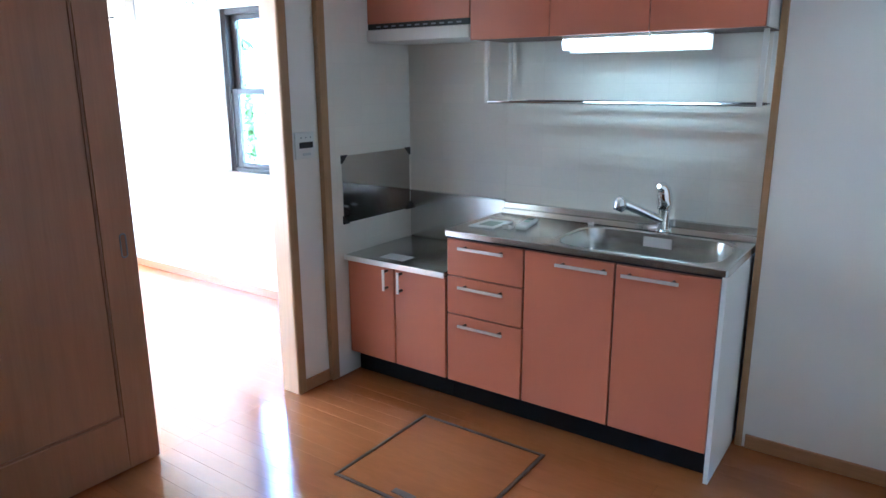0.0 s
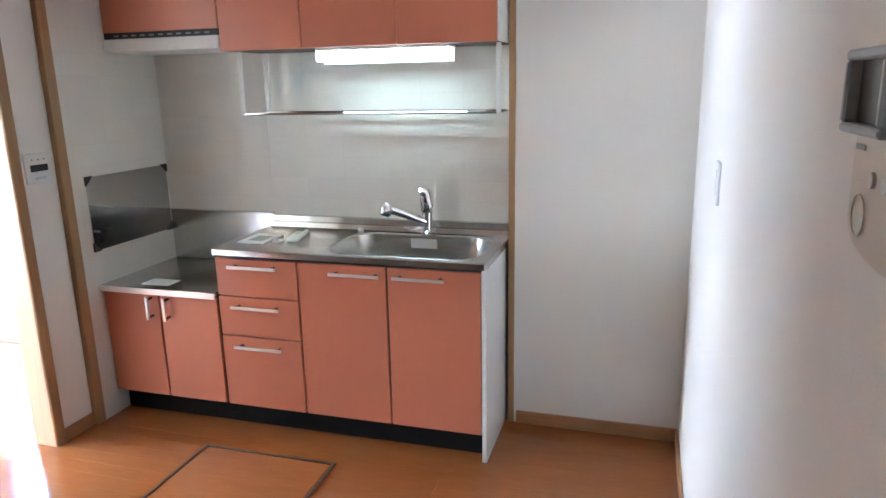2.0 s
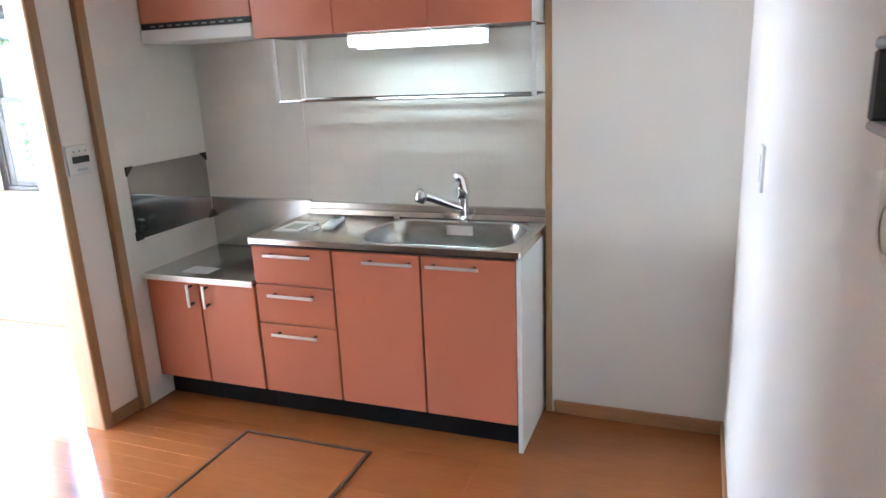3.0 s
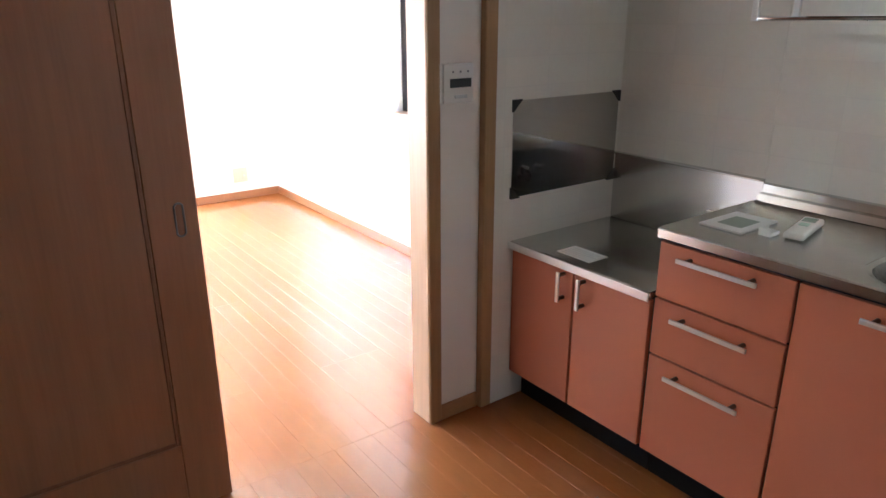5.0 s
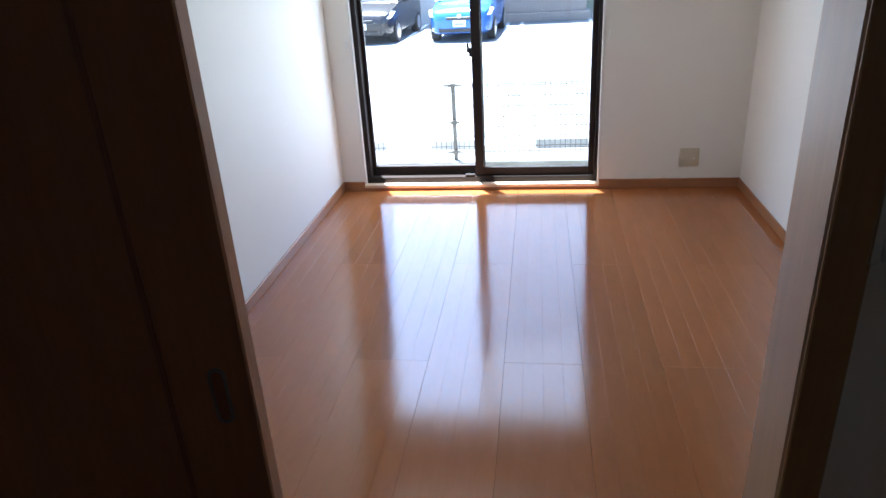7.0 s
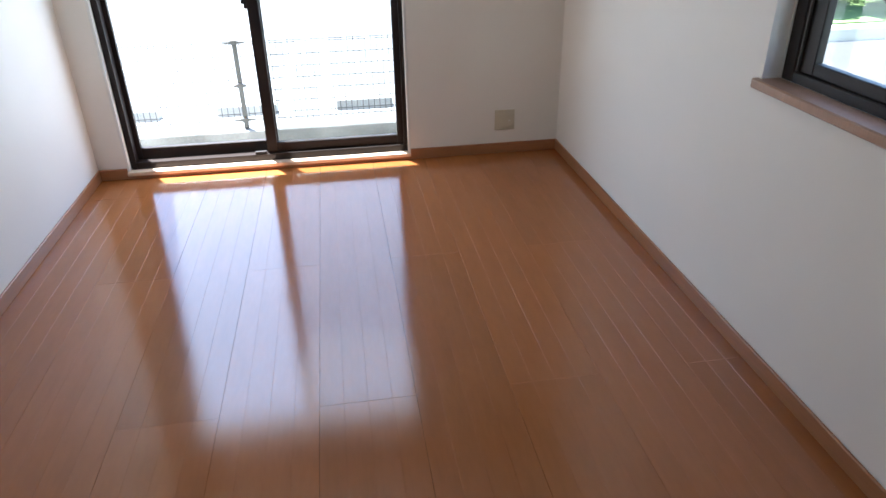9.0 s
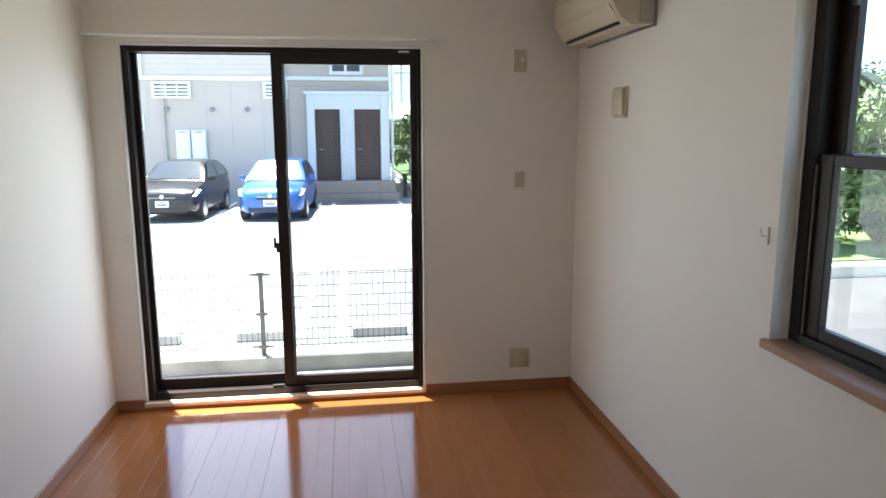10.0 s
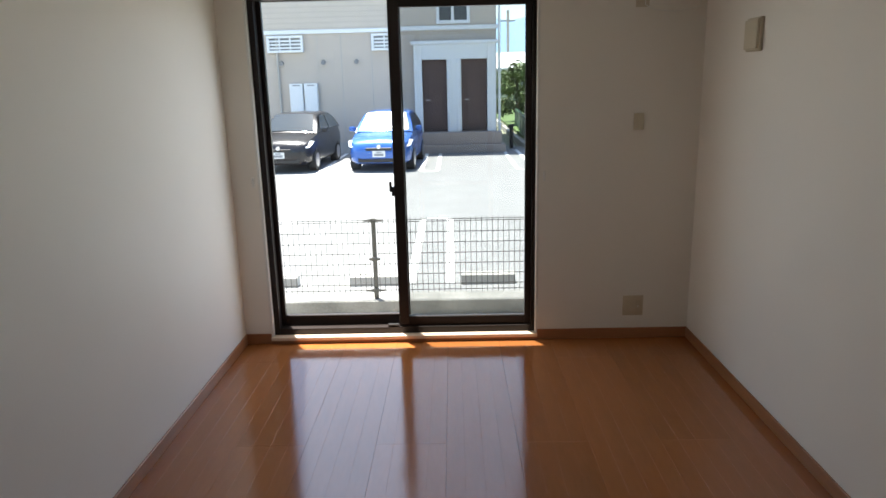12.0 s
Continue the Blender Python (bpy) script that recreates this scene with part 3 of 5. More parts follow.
part("intake", boxes((UX - 0.006, BX, -0.389, SW - 0.002, 1.705, 1.762), bevel=0.006, seg=2), WPLAS, rh, "white intake box", True)
slot = part("slot", boxes((UX + 0.004, UX + 0.02, -0.388, SW - 0.004, 1.762, 1.79)), BLACK, rh, "dark vent slot")
for i in range(11):
    y = SW - 0.06 - i * 0.048
    part("slot_bar", boxes((UX + 0.0025, UX + 0.005, y - 0.026, y, 1.772, 1.779)), GREYP, slot)
ul = thing("under_cabinet_light", (0.95, -1.15, UZ), "lit white fluorescent lamp under the wall cabinets", "lamp")
# The upright plate behind the diffuser is added to shield the wall from glare.
part("housing", boxes((0.915, 1.02, -1.415, -0.82, UZ - 0.012, UZ), (1.0, 1.008, -1.415, -0.82, UZ - 0.066, UZ - 0.012), bevel=0.002), WPLAS, ul)
part("diffuser", prism([(0.917, UZ - 0.012), (0.917, UZ - 0.042), (0.925, UZ - 0.054), (0.95, UZ - 0.054), (0.957, UZ - 0.042), (0.957, UZ - 0.012)], -1.412, -0.823, "y"), TUBE, ul, "glowing white diffuser")
part("pull_switch", rods(((0.91, -1.2, UZ - 0.03), (0.91, -1.2, UZ + 0.004), 0.004), n=8), WPLAS, ul)
ra = thing("dish_rack", (1.04, -1.02, 1.42), "chrome hanging dish rack with a clear shelf", "dish rack")
for x, y in ((0.955, -0.425), (1.15, -0.44), (0.955, -1.612), (1.15, -1.612)):
    part("upright", boxes((x - 0.005, x + 0.005, y - 0.01, y + 0.01, 1.412, UZ), bevel=0.002), WPLAS, ra)
part("front_rail", boxes((0.95, 0.962, -1.618, -0.43, 1.414, 1.424), bevel=0.003), CHROME, ra)
part("rear_rail", boxes((1.144, 1.156, -1.618, -0.43, 1.414, 1.424), bevel=0.003), CHROME, ra)
for x in (0.995, 1.05, 1.105):
    part("slat", boxes((x - 0.014, x + 0.014, -1.618, -0.43, 1.4165, 1.4195)), CHROME, ra)
for y in (-0.72, -1.02, -1.32):
    part("cross_rod", rods(((0.957, y, 1.414), (1.15, y, 1.414), 0.003), n=8), CHROME, ra)

# papers and small things on the counters
card = thing("card", (0.73, -0.045, 0.657), "white printed card lying on the stove counter", "card")
part("sheet", boxes((0.685, 0.78, -0.12, 0.03, 0.6565, 0.6575)), PAPERC, card)
for i in range(5):
    part("print_line", boxes((0.697 + i * 0.015, 0.7 + i * 0.015, -0.108 + 0.02 * (i % 2), 0.018, 0.6576, 0.6579)), mat("pale_print", (0.52, 0.53, 0.52), 0.7), card)
lf = thing("leaflet", (0.84, -0.5, SZ), "printed leaflet lying on the sink counter", "leaflet")
part("sheet", boxes((0.757, 0.95, -0.585, -0.455, SZ - 0.003, SZ + 0.002)), PAPERC, lf)
part("printed_block", boxes((0.80, 0.90, -0.56, -0.485, SZ + 0.002, SZ + 0.0026)), mat("grey_green_print", (0.32, 0.38, 0.33), 0.6), lf)
rc = thing("remote_control", (0.88, -0.772, SZ), "white remote control lying on the sink counter", "remote control")
part("case", boxes((0.778, 0.982, -0.80, -0.745, SZ, SZ + 0.02), bevel=0.008, seg=3), WPLAS, rc, "", True)
part("display", boxes((0.91, 0.955, -0.79, -0.755, SZ + 0.022, SZ + 0.0228)), mat("lcd_green", (0.35, 0.45, 0.38), 0.25), rc, "pale green display")
part("button", boxes((0.86, 0.89, -0.785, -0.76, SZ + 0.022, SZ + 0.0235), bevel=0.0005), mat("mint_plastic", (0.5, 0.68, 0.58), 0.4), rc)
rc.matrix_world = Matrix.Translation((0.925, -0.672, SZ - 0.004)) @ Matrix.Rotation(radians(12), 4, "Z")
ho = thing("remote_holder", (0.83, -0.63, SZ), "small clear-white remote holder on the counter", "holder")
part("tray", boxes((0.80, 0.85, -0.645, -0.61, SZ - 0.004, SZ + 0.006), (0.80, 0.804, -0.645, -0.61, SZ + 0.006, SZ + 0.018), (0.80, 0.85, -0.613, -0.61, SZ + 0.006, SZ + 0.016), bevel=0.0008), WPLAS, ho)

# wall devices
wr = thing("water_heater_remote", (0.41, PK, 1.22), "white bath water heater control panel on the wall", "control panel")
part("case", boxes((0.352, 0.472, PK - 0.018, PK, 1.163, 1.286), bevel=0.004, seg=2), WPLAS, wr, "", True)
part("display", boxes((0.376, 0.462, PK - 0.0195, PK - 0.017, 1.212, 1.24), bevel=0.0008), mat("dark_lcd", (0.05, 0.055, 0.06), 0.15), wr, "dark display strip")
part("button", boxes((0.395, 0.445, PK - 0.0205, PK - 0.017, 1.178, 1.189), bevel=0.001), mat("pale_button", (0.62, 0.66, 0.66), 0.4), wr)
part("mount", boxes((0.335, 0.352, PK - 0.012, PK, 1.16, 1.29), bevel=0.002), WPLAS, wr)
for i in range(3):
    part("indicator", boxes((0.385 + i * 0.03, 0.391 + i * 0.03, PK - 0.0192, PK - 0.017, 1.258, 1.264)), GREYP, wr)

ic = thing("intercom", (-1.24, KS, 1.48), "ivory wall intercom with a grey video screen", "intercom")
IA, IB = -1.2, -1.36
CREAM = mat("cream_plastic", (0.74, 0.66, 0.55), 0.4, 0, 0.02)
IM, IH = (IA + IB) / 2, (IA - IB) / 2
arc = [math.pi * i / 12 for i in range(13)]
part("case", prism([(IM + IH * math.cos(a), 1.54 + 0.018 * math.sin(a)) for a in arc] + [(IM - IH * math.cos(a), 1.418 - 0.026 * math.sin(a)) for a in arc], KS, KS + 0.034, "y"), CREAM, ic)
part("front_shell", prism([(IM + (IH - 0.006) * math.cos(a), 1.538 + 0.016 * math.sin(a)) for a in arc] + [(IM - (IH - 0.006) * math.cos(a), 1.42 - 0.024 * math.sin(a)) for a in arc], KS + 0.034, KS + 0.038, "y"), CREAM, ic)
hd = part("screen_housing", boxes((-1.303, -1.207, KS + 0.036, KS + 0.052, 1.487, 1.494), (-1.303, -1.207, KS + 0.036, KS + 0.052, 1.54, 1.548), (-1.215, -1.207, KS + 0.036, KS + 0.052, 1.494, 1.54), (-1.303, -1.295, KS + 0.036, KS + 0.052, 1.494, 1.54), bevel=0.002), mat("mid_grey_plastic", (0.36, 0.36, 0.37), 0.35), ic, "grey screen surround")
part("screen", boxes((-1.295, -1.215, KS + 0.0382, KS + 0.042, 1.494, 1.54)), mat("video_screen", (0.13, 0.14, 0.14), 0.12), hd)
for x, z in ((-1.260, 1.455), (-1.290, 1.455)):
    part("button", rods(((x, KS + 0.037, z), (x, KS + 0.0405, z), 0.006), n=16), WPLAS, ic, "", True)
part("speaker_ring", tube([(-1.235 + 0.016 * math.cos(a), KS + 0.039, 1.425 + 0.016 * math.sin(a)) for a in [i * math.pi / 8 for i in range(17)]], 0.0006, 6), CREAM, ic)
part("nameplate", boxes((-1.235, -1.213, KS + 0.0382, KS + 0.0395, 1.474, 1.478)), GREYP, ic)
part("cord", tube([(IA + 0.002, KS + 0.03, 1.53), (IA + 0.007, KS + 0.03, 1.51), (IA + 0.006, KS + 0.03, 1.48), (IA + 0.008, KS + 0.03, 1.462)], 0.0018, 6), GREYP, ic, "short dark hanging cord")


def plate(name, axis, at, w, h, label, category, bits=()):
    """A wall plate: axis is the wall's normal towards the room."""
    x, y, z = at
    ob = thing(name, at, label, category)
    if axis == "-y":
        part("cover", boxes((x - w / 2, x + w / 2, y - 0.008, y, z - h / 2, z + h / 2), bevel=0.002, seg=2), IVORY, ob, "", True)
        for n_, u, v, bw, bh, m_ in bits:
            part(n_, boxes((x + u - bw / 2, x + u + bw / 2, y - 0.011, y - 0.007, z + v - bh / 2, z + v + bh / 2), bevel=0.0008), m_, ob)
    else:
        part("cover", boxes((x - w / 2, x + w / 2, y, y + 0.008, z - h / 2, z + h / 2), bevel=0.002, seg=2), WPLAS, ob, "", True)
        for n_, u, v, bw, bh, m_ in bits:
            part(n_, boxes((x + u - bw / 2, x + u + bw / 2, y + 0.007, y + 0.011, z + v - bh / 2, z + v + bh / 2), bevel=0.0008), m_, ob)
    return ob


plate("light_switch", "+y", (0.145, KS, 1.258), 0.07, 0.116, "white light switch plate on the kitchen wall", "light switch", (("rocker", 0, 0, 0.025, 0.07, WPLAS),))
plate("wall_outlet", "-y", (0.947, NY, 0.2), 0.118, 0.12, "ivory double wall outlet with aerial socket", "outlet", (("socket", -0.025, 0, 0.03, 0.07, IVORY), ("socket", 0.028, 0, 0.03, 0.07, IVORY), ("aerial_socket", 0.028, -0.005, 0.012, 0.012, SATIN)))
ab = plate("air_conditioner_outlet", "-y", (0.928, NY, 1.925), 0.07, 0.12, "ivory high outlet for the air conditioner", "outlet", (("socket", 0, 0.01, 0.035, 0.055, IVORY),))
part("plug", boxes((0.921, 0.946, NY - 0.035, NY - 0.01, 1.915, 1.945), bevel=0.005), WPLAS, ab)
plate("wall_switch", "-y", (0.935, NY, 1.267), 0.055, 0.09, "small ivory wall switch plate", "light switch", (("rocker", 0, 0.005, 0.022, 0.05, IVORY),))
part("power_cord", tube([(0.936, NY - 0.03, 1.92), (0.94, NY - 0.015, 1.875), (0.99, NY - 0.005, 1.85), (1.1, NY - 0.005, 1.84), (1.23, NY - 0.005, 1.86), (EX - 0.01, NY - 0.006, 1.99)], 0.0025, 6), WPLAS, ab, "thin white power cord")
al = thing("wall_ventilator", (EX, 3.25, 1.675), "ivory square vent cover on the wall", "vent cover")
part("base", boxes((EX - 0.016, EX, 3.185, 3.325, 1.602, 1.747), bevel=0.003), IVORY, al)
part("cover", boxes((EX - 0.03, EX - 0.014, 3.19, 3.32, 1.61, 1.738), bevel=0.006, seg=2), IVORY, al, "", True)

ac = thing("air_conditioner", (EX, 3.33, 1.985), "ivory wall-mounted split air conditioner", "air conditioner")
A0, A1, AZ0, AZ1 = 2.93, 3.735, 1.983, 2.27
prof = [(EX - 0.012, AZ0 + 0.005), (EX - 0.012, AZ1), (EX - 0.15, AZ1), (EX - 0.185, AZ1 - 0.03), (EX - 0.205, AZ1 - 0.1), (EX - 0.2, AZ0 + 0.1), (EX - 0.16, AZ0 + 0.03), (EX - 0.11, AZ0), (EX - 0.05, AZ0)]
part("body", prism([(p[0], p[1]) for p in prof], A0 + 0.012, A1 - 0.012, "y"), IVORY, ac)
part("end_cap", prism([(x + 0.003, z) for x, z in prof], A0, A0 + 0.012, "y"), IVORY, ac)
part("end_cap", prism([(x + 0.003, z) for x, z in prof], A1 - 0.012, A1, "y"), IVORY, ac)
part("rear_housing", boxes((EX - 0.075, EX - 0.001, A0 - 0.006, A0 + 0.004, AZ0 + 0.012, AZ1 - 0.004), bevel=0.003), mat("taupe_plastic", (0.42, 0.38, 0.32), 0.45), ac, "greyish side of the rear housing")
part("front_panel", prism([(EX - 0.203, AZ1 - 0.1), (EX - 0.209, AZ1 - 0.1), (EX - 0.204, AZ0 + 0.105), (EX - 0.198, AZ0 + 0.105)], A0 + 0.02, A1 - 0.02, "y"), IVORY, ac)
part("flap", prism([(EX - 0.196, AZ0 + 0.09), (EX - 0.2, AZ0 + 0.086), (EX - 0.158, AZ0 + 0.024), (EX - 0.152, AZ0 + 0.03)], A0 + 0.03, A1 - 0.03, "y"), IVORY, ac)
part("outlet_slot", boxes((EX - 0.148, EX - 0.136, A0 + 0.06, A1 - 0.06, AZ0 + 0.008, AZ0 + 0.02)), BLACK, ac, "dark air outlet slot")
part("mounting_plate", boxes((EX - 0.012, EX, A0 - 0.008, A1, AZ0 - 0.004, AZ1 - 0.02)), GREYP, ac)

# curtain rails
cr = thing("curtain_rail", (-0.4, NY - 0.05, 2.02), "white double curtain rail over the glass door", "curtain rail")
for dy in (-0.04, -0.085):
    part("rail", boxes((WX + 0.02, G1 + 0.14, NY + dy - 0.006, NY + dy + 0.006, 2.02, 2.034), bevel=0.002), WPLAS, cr)
for x in (WX + 0.04, -0.4, G1 + 0.08):
    part("bracket", boxes((x - 0.012, x + 0.012, NY - 0.095, NY, 2.032, 2.04), (x - 0.012, x + 0.012, NY - 0.004, NY, 2.01, 2.06), bevel=0.001), SATIN, cr)
for x in (G1 - 0.03, G1 + 0.02, G1 + 0.05):
    part("runner", boxes((x, x + 0.018, NY - 0.092, NY - 0.034, 2.01, 2.02), bevel=0.001), SATIN, cr)
c2 = thing("curtain_rail", (EX - 0.05, 1.6, 2.05), "thin dark double curtain rail over the side window", "curtain rail")
for dx in (-0.035, -0.085):
    part("rail", rods(((EX + dx, 1.0, 2.05), (EX + dx, 2.15, 2.05), 0.0032), n=8), DARKFR, c2)
    part("end_cap", rods(((EX + dx, 2.145, 2.05), (EX + dx, 2.157, 2.05), 0.006), n=8), BLACK, c2)
for y in (1.1, 1.95):
    part("bracket", boxes((EX - 0.095, EX, y - 0.01, y + 0.01, 2.055, 2.062), (EX - 0.004, EX, y - 0.01, y + 0.01, 2.04, 2.077), bevel=0.001), SATIN, c2)


def tieback(at, d):
    """Curtain tieback hook: base plate and a bent wire; d points into the room."""
    x, y, z = at
    d = Vector(d)
    s = Vector((d.y, -d.x, 0))
    o = thing("tieback_hook", at, "small white curtain tieback hook on the wall", "hook", "tieback hooks")
    p = Vector(at)
    bm = bmesh.new()
    box(bm, -0.007, 0.007, -0.003, 0.003, -0.028, 0.028, bevel=0.002)
    bmesh.ops.rotate(bm, verts=bm.verts, matrix=Matrix.Rotation(math.atan2(d.x, -d.y), 3, "Z"))
    bmesh.ops.translate(bm, verts=bm.verts, vec=p + d * 0.003)
    part("base", bm, WPLAS, o)
    part("hook", tube([p + d * 0.004, p + d * 0.022, p + d * 0.026 + Vector((0, 0, 0.012)), p + d * 0.026 + Vector((0, 0, 0.024))], 0.003, 8), WPLAS, o)


tieback((G0 - 0.042, NY, 0.975), (0, -1, 0))
tieback((G1 + 0.045, NY, 0.975), (0, -1, 0))
tieback((EX, 2.045, 1.212), (-1, 0, 0))

# floor hatch
fh = thing("floor_hatch", (0.18, -0.71, 0), "square wooden floor storage hatch with a dark frame", "floor hatch")
HX0, HX1, HY0, HY1 = -0.12, 0.482, -1.02, -0.397
part("lid", boxes((HX0 + 0.016, HX1 - 0.016, HY0 + 0.016, HY1 - 0.016, -0.004, 0.004), bevel=0.001), BOARD, fh)
for s in ((HX0, HX1, HY1 - 0.014, HY1), (HX0, HX1, HY0, HY0 + 0.014), (HX0, HX0 + 0.014, HY0 + 0.014, HY1 - 0.014), (HX1 - 0.014, HX1, HY0 + 0.014, HY1 - 0.014)):
    part("frame_strip", boxes((*s, -0.004, 0.006), bevel=0.001), HATCHF, fh)
part("pull_ring", boxes((-0.085, -0.055, -0.76, -0.66, 0.004, 0.007), bevel=0.001), HATCHF, fh)

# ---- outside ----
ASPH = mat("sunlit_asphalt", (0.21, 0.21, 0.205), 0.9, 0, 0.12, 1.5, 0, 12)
CONC = mat("concrete", (0.40, 0.385, 0.35), 0.85, 0, 0.22, 2.2, 0.3, 90)
PAINT = mat("road_paint", (0.75, 0.75, 0.72), 0.7, 0, 0.1, 6)
GRASS = mat("grass_ground", (0.085, 0.14, 0.035), 0.95, 0, 0.3, 1.2, 0.4, 40)
LEAF = mat("leaf_green", (0.11, 0.165, 0.05), 0.5, 0, 0.35, 1.1, 0, 6)
LEAFD = mat("leaf_dark_green", (0.065, 0.11, 0.038), 0.5, 0, 0.35, 1.1, 0, 6)
BARK = mat("bark", (0.12, 0.085, 0.06), 0.9, 0, 0.2, 10, 0.5, 60)
SIDING = tile_panel("brick_siding", (0.52, 0.455, 0.385), 0.45, 0.075, "y", 0.3, 0.8, 0.006, 0.86, 0.3)
SIDING2 = tile_panel("upper_siding", (0.54, 0.48, 0.41), 0.9, 0.15, "y", 0.5, 0.8, 0.008, 0.8, 0.3)
EXTWHITE = mat("outdoor_white", (0.74, 0.76, 0.76), 0.5, 0, 0.03)
DOORBR = mat("brown_entrance_door", (0.085, 0.05, 0.042), 0.45, 0, 0.1, 2, 0, 8)
FENCEM = mat("fence_steel", (0.06, 0.06, 0.055), 0.45, 0.3, 0.1)
GALV = mat("galvanised_wire", (0.045, 0.045, 0.043), 0.5, 0.2, 0.08)
ROOF = mat("roof_tile_grey", (0.12, 0.125, 0.13), 0.55, 0, 0.15, 3)
# Blue base colour paints the distance haze onto the wooded hills.
HILL = mat("haze_blue_hill", (0.16, 0.26, 0.36), 1.0, 0, 0.12, 0.02, 0, 0.1)

gnd = bmesh.new()
bmesh.ops.create_grid(gnd, x_segments=1, y_segments=1, size=2500)
bmesh.ops.translate(gnd, verts=gnd.verts, vec=(0, 0, GROUND - 0.085))
structure("ground", gnd, mat("open_ground", (0.20, 0.21, 0.14), 0.95, 0, 0.2, 0.3, 0.2, 8), "bare dry ground around the buildings", "ground")
structure("pavement", boxes((-24, 1.75, 6.4, 22.2, GROUND - 0.1, GROUND), (1.75, 4.3, 6.4, 22.2, GROUND - 0.1, GROUND - 0.002)), ASPH, "pale sunlit asphalt parking lot", "parking lot")
structure("yard_slab", boxes((-4, EX + 0.14, NY + 0.16, 6.12, GROUND - 0.1, GROUND - 0.075)), CONC, "pale concrete strip outside the glass door", "ground")
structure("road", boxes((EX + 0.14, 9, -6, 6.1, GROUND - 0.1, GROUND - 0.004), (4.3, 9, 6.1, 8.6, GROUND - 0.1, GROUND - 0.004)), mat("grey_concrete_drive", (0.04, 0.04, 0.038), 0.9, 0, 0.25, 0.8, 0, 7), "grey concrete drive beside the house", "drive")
structure("garden_lawn", boxes((4.6, 24, 9.7, 30, GROUND - 0.1, GROUND + 0.03)), GRASS, "green lawn of the neighbouring garden", "lawn")
structure("kerb_garden", boxes((4.2, 14, 8.95, 9.25, GROUND - 0.1, GROUND + 0.10), bevel=0.01), CONC, "pale concrete garden kerb", "kerb")
structure("outer_wall_skin", boxes((WX - 0.14, G0 - 0.03, NY + 0.16, NY + 0.19, GROUND, 3.0), (G1 + 0.03, EX + 0.16, NY + 0.16, NY + 0.19, GROUND, 3.0), (G0 - 0.03, G1 + 0.03, NY + 0.16, NY + 0.19, GT + 0.02, 3.0), (G0 - 0.03, G1 + 0.03, NY + 0.16, NY + 0.19, GROUND, 0.0)), EXTW, "beige rendered outer wall of the house", "wall")
# Out of view; added to limit the sun and sky entering the glass door.
structure("balcony_slab", boxes((-2.6, EX + 0.3, NY + 0.19, 4.37, 2.62, 2.78), (-2.6, EX + 0.3, 4.31, 4.37, 2.78, 3.76)), EXTW, "added unseen overhang above the glass door", "balcony")

# kerb wall with wire mesh fence
structure("kerb_wall", boxes((-9, 3.2, 6.12, 6.4, GROUND - 0.1, -0.474), bevel=0.008), mat("weathered_concrete", (0.21, 0.205, 0.185), 0.9, 0, 0.4, 3.0, 0.5, 60), "low stained concrete block kerb under the fence", "kerb")
fe = thing("fence", (-0.845, 6.2, -0.474), "grey wire mesh fence with dark posts on a concrete kerb", "fence")
posts = [-6.845, -4.845, -2.845, -0.845, 1.155, 3.15]
for x in posts:
    po = part("post", boxes((x - 0.02, x + 0.02, 6.185, 6.225, -0.474, 0.3), bevel=0.004), FENCEM, fe)
    for z in (0.288, -0.08, -0.385):
        w = 0.085 if z != -0.08 else 0.055
        part("clamp", boxes((x - w, x + w, 6.17, 6.184, z - 0.012, z + 0.008), (x - 0.03, x + 0.03, 6.165, 6.185, z - 0.02, z + 0.018), bevel=0.004), FENCEM, po)
zs = [0.288, 0.27, 0.17, 0.07, -0.03, -0.13, -0.23, -0.33, -0.385]
for a, b in zip(posts, posts[1:]):
    bm = bmesh.new()
    n = round((b - a - 0.08) / 0.05)
    for i in range(n + 1):
        x = a + 0.04 + (b - a - 0.08) * i / n
        box(bm, x - 0.0024, x + 0.0024, 6.176, 6.181, -0.415, 0.31)
    for z in zs:
        box(bm, a + 0.03, b - 0.03, 6.172, 6.1764, z - 0.003, z + 0.003)
    tagged(part("mesh_panel", bm, GALV, fe), kind="stuff")

for x0, x1 in ((-2.31, -1.745), (-1.19, -0.625), (-0.035, 0.525), (-4.05, -3.45)):
    stp = thing("wheel_stop", ((x0 + x1) / 2, 6.88, GROUND), "grey concrete wheel stop on the parking lot", "wheel stop", "wheel stops")
    part("block", prism([(6.82, GROUND), (6.83, GROUND + 0.095), (6.85, GROUND + 0.11), (6.93, GROUND + 0.11), (6.95, GROUND + 0.095), (6.96, GROUND)], x0, x1, "x"), CONC, stp)
    for x in (x0 + 0.1, x1 - 0.1):
        part("bolt", rods(((x, 6.89, GROUND + 0.108), (x, 6.89, GROUND + 0.114), 0.012), n=8), FENCEM, stp)
for x0, x1 in ((-0.4, 0.18), (0.45, 1.05)):
    stp = thing("wheel_stop", ((x0 + x1) / 2, 20.5, GROUND), "grey concrete wheel stop on the parking lot", "wheel stop", "wheel stops")
    part("block", prism([(20.42, GROUND), (20.44, GROUND + 0.1), (20.55, GROUND + 0.1), (20.57, GROUND)], x0, x1, "x"), CONC, stp)


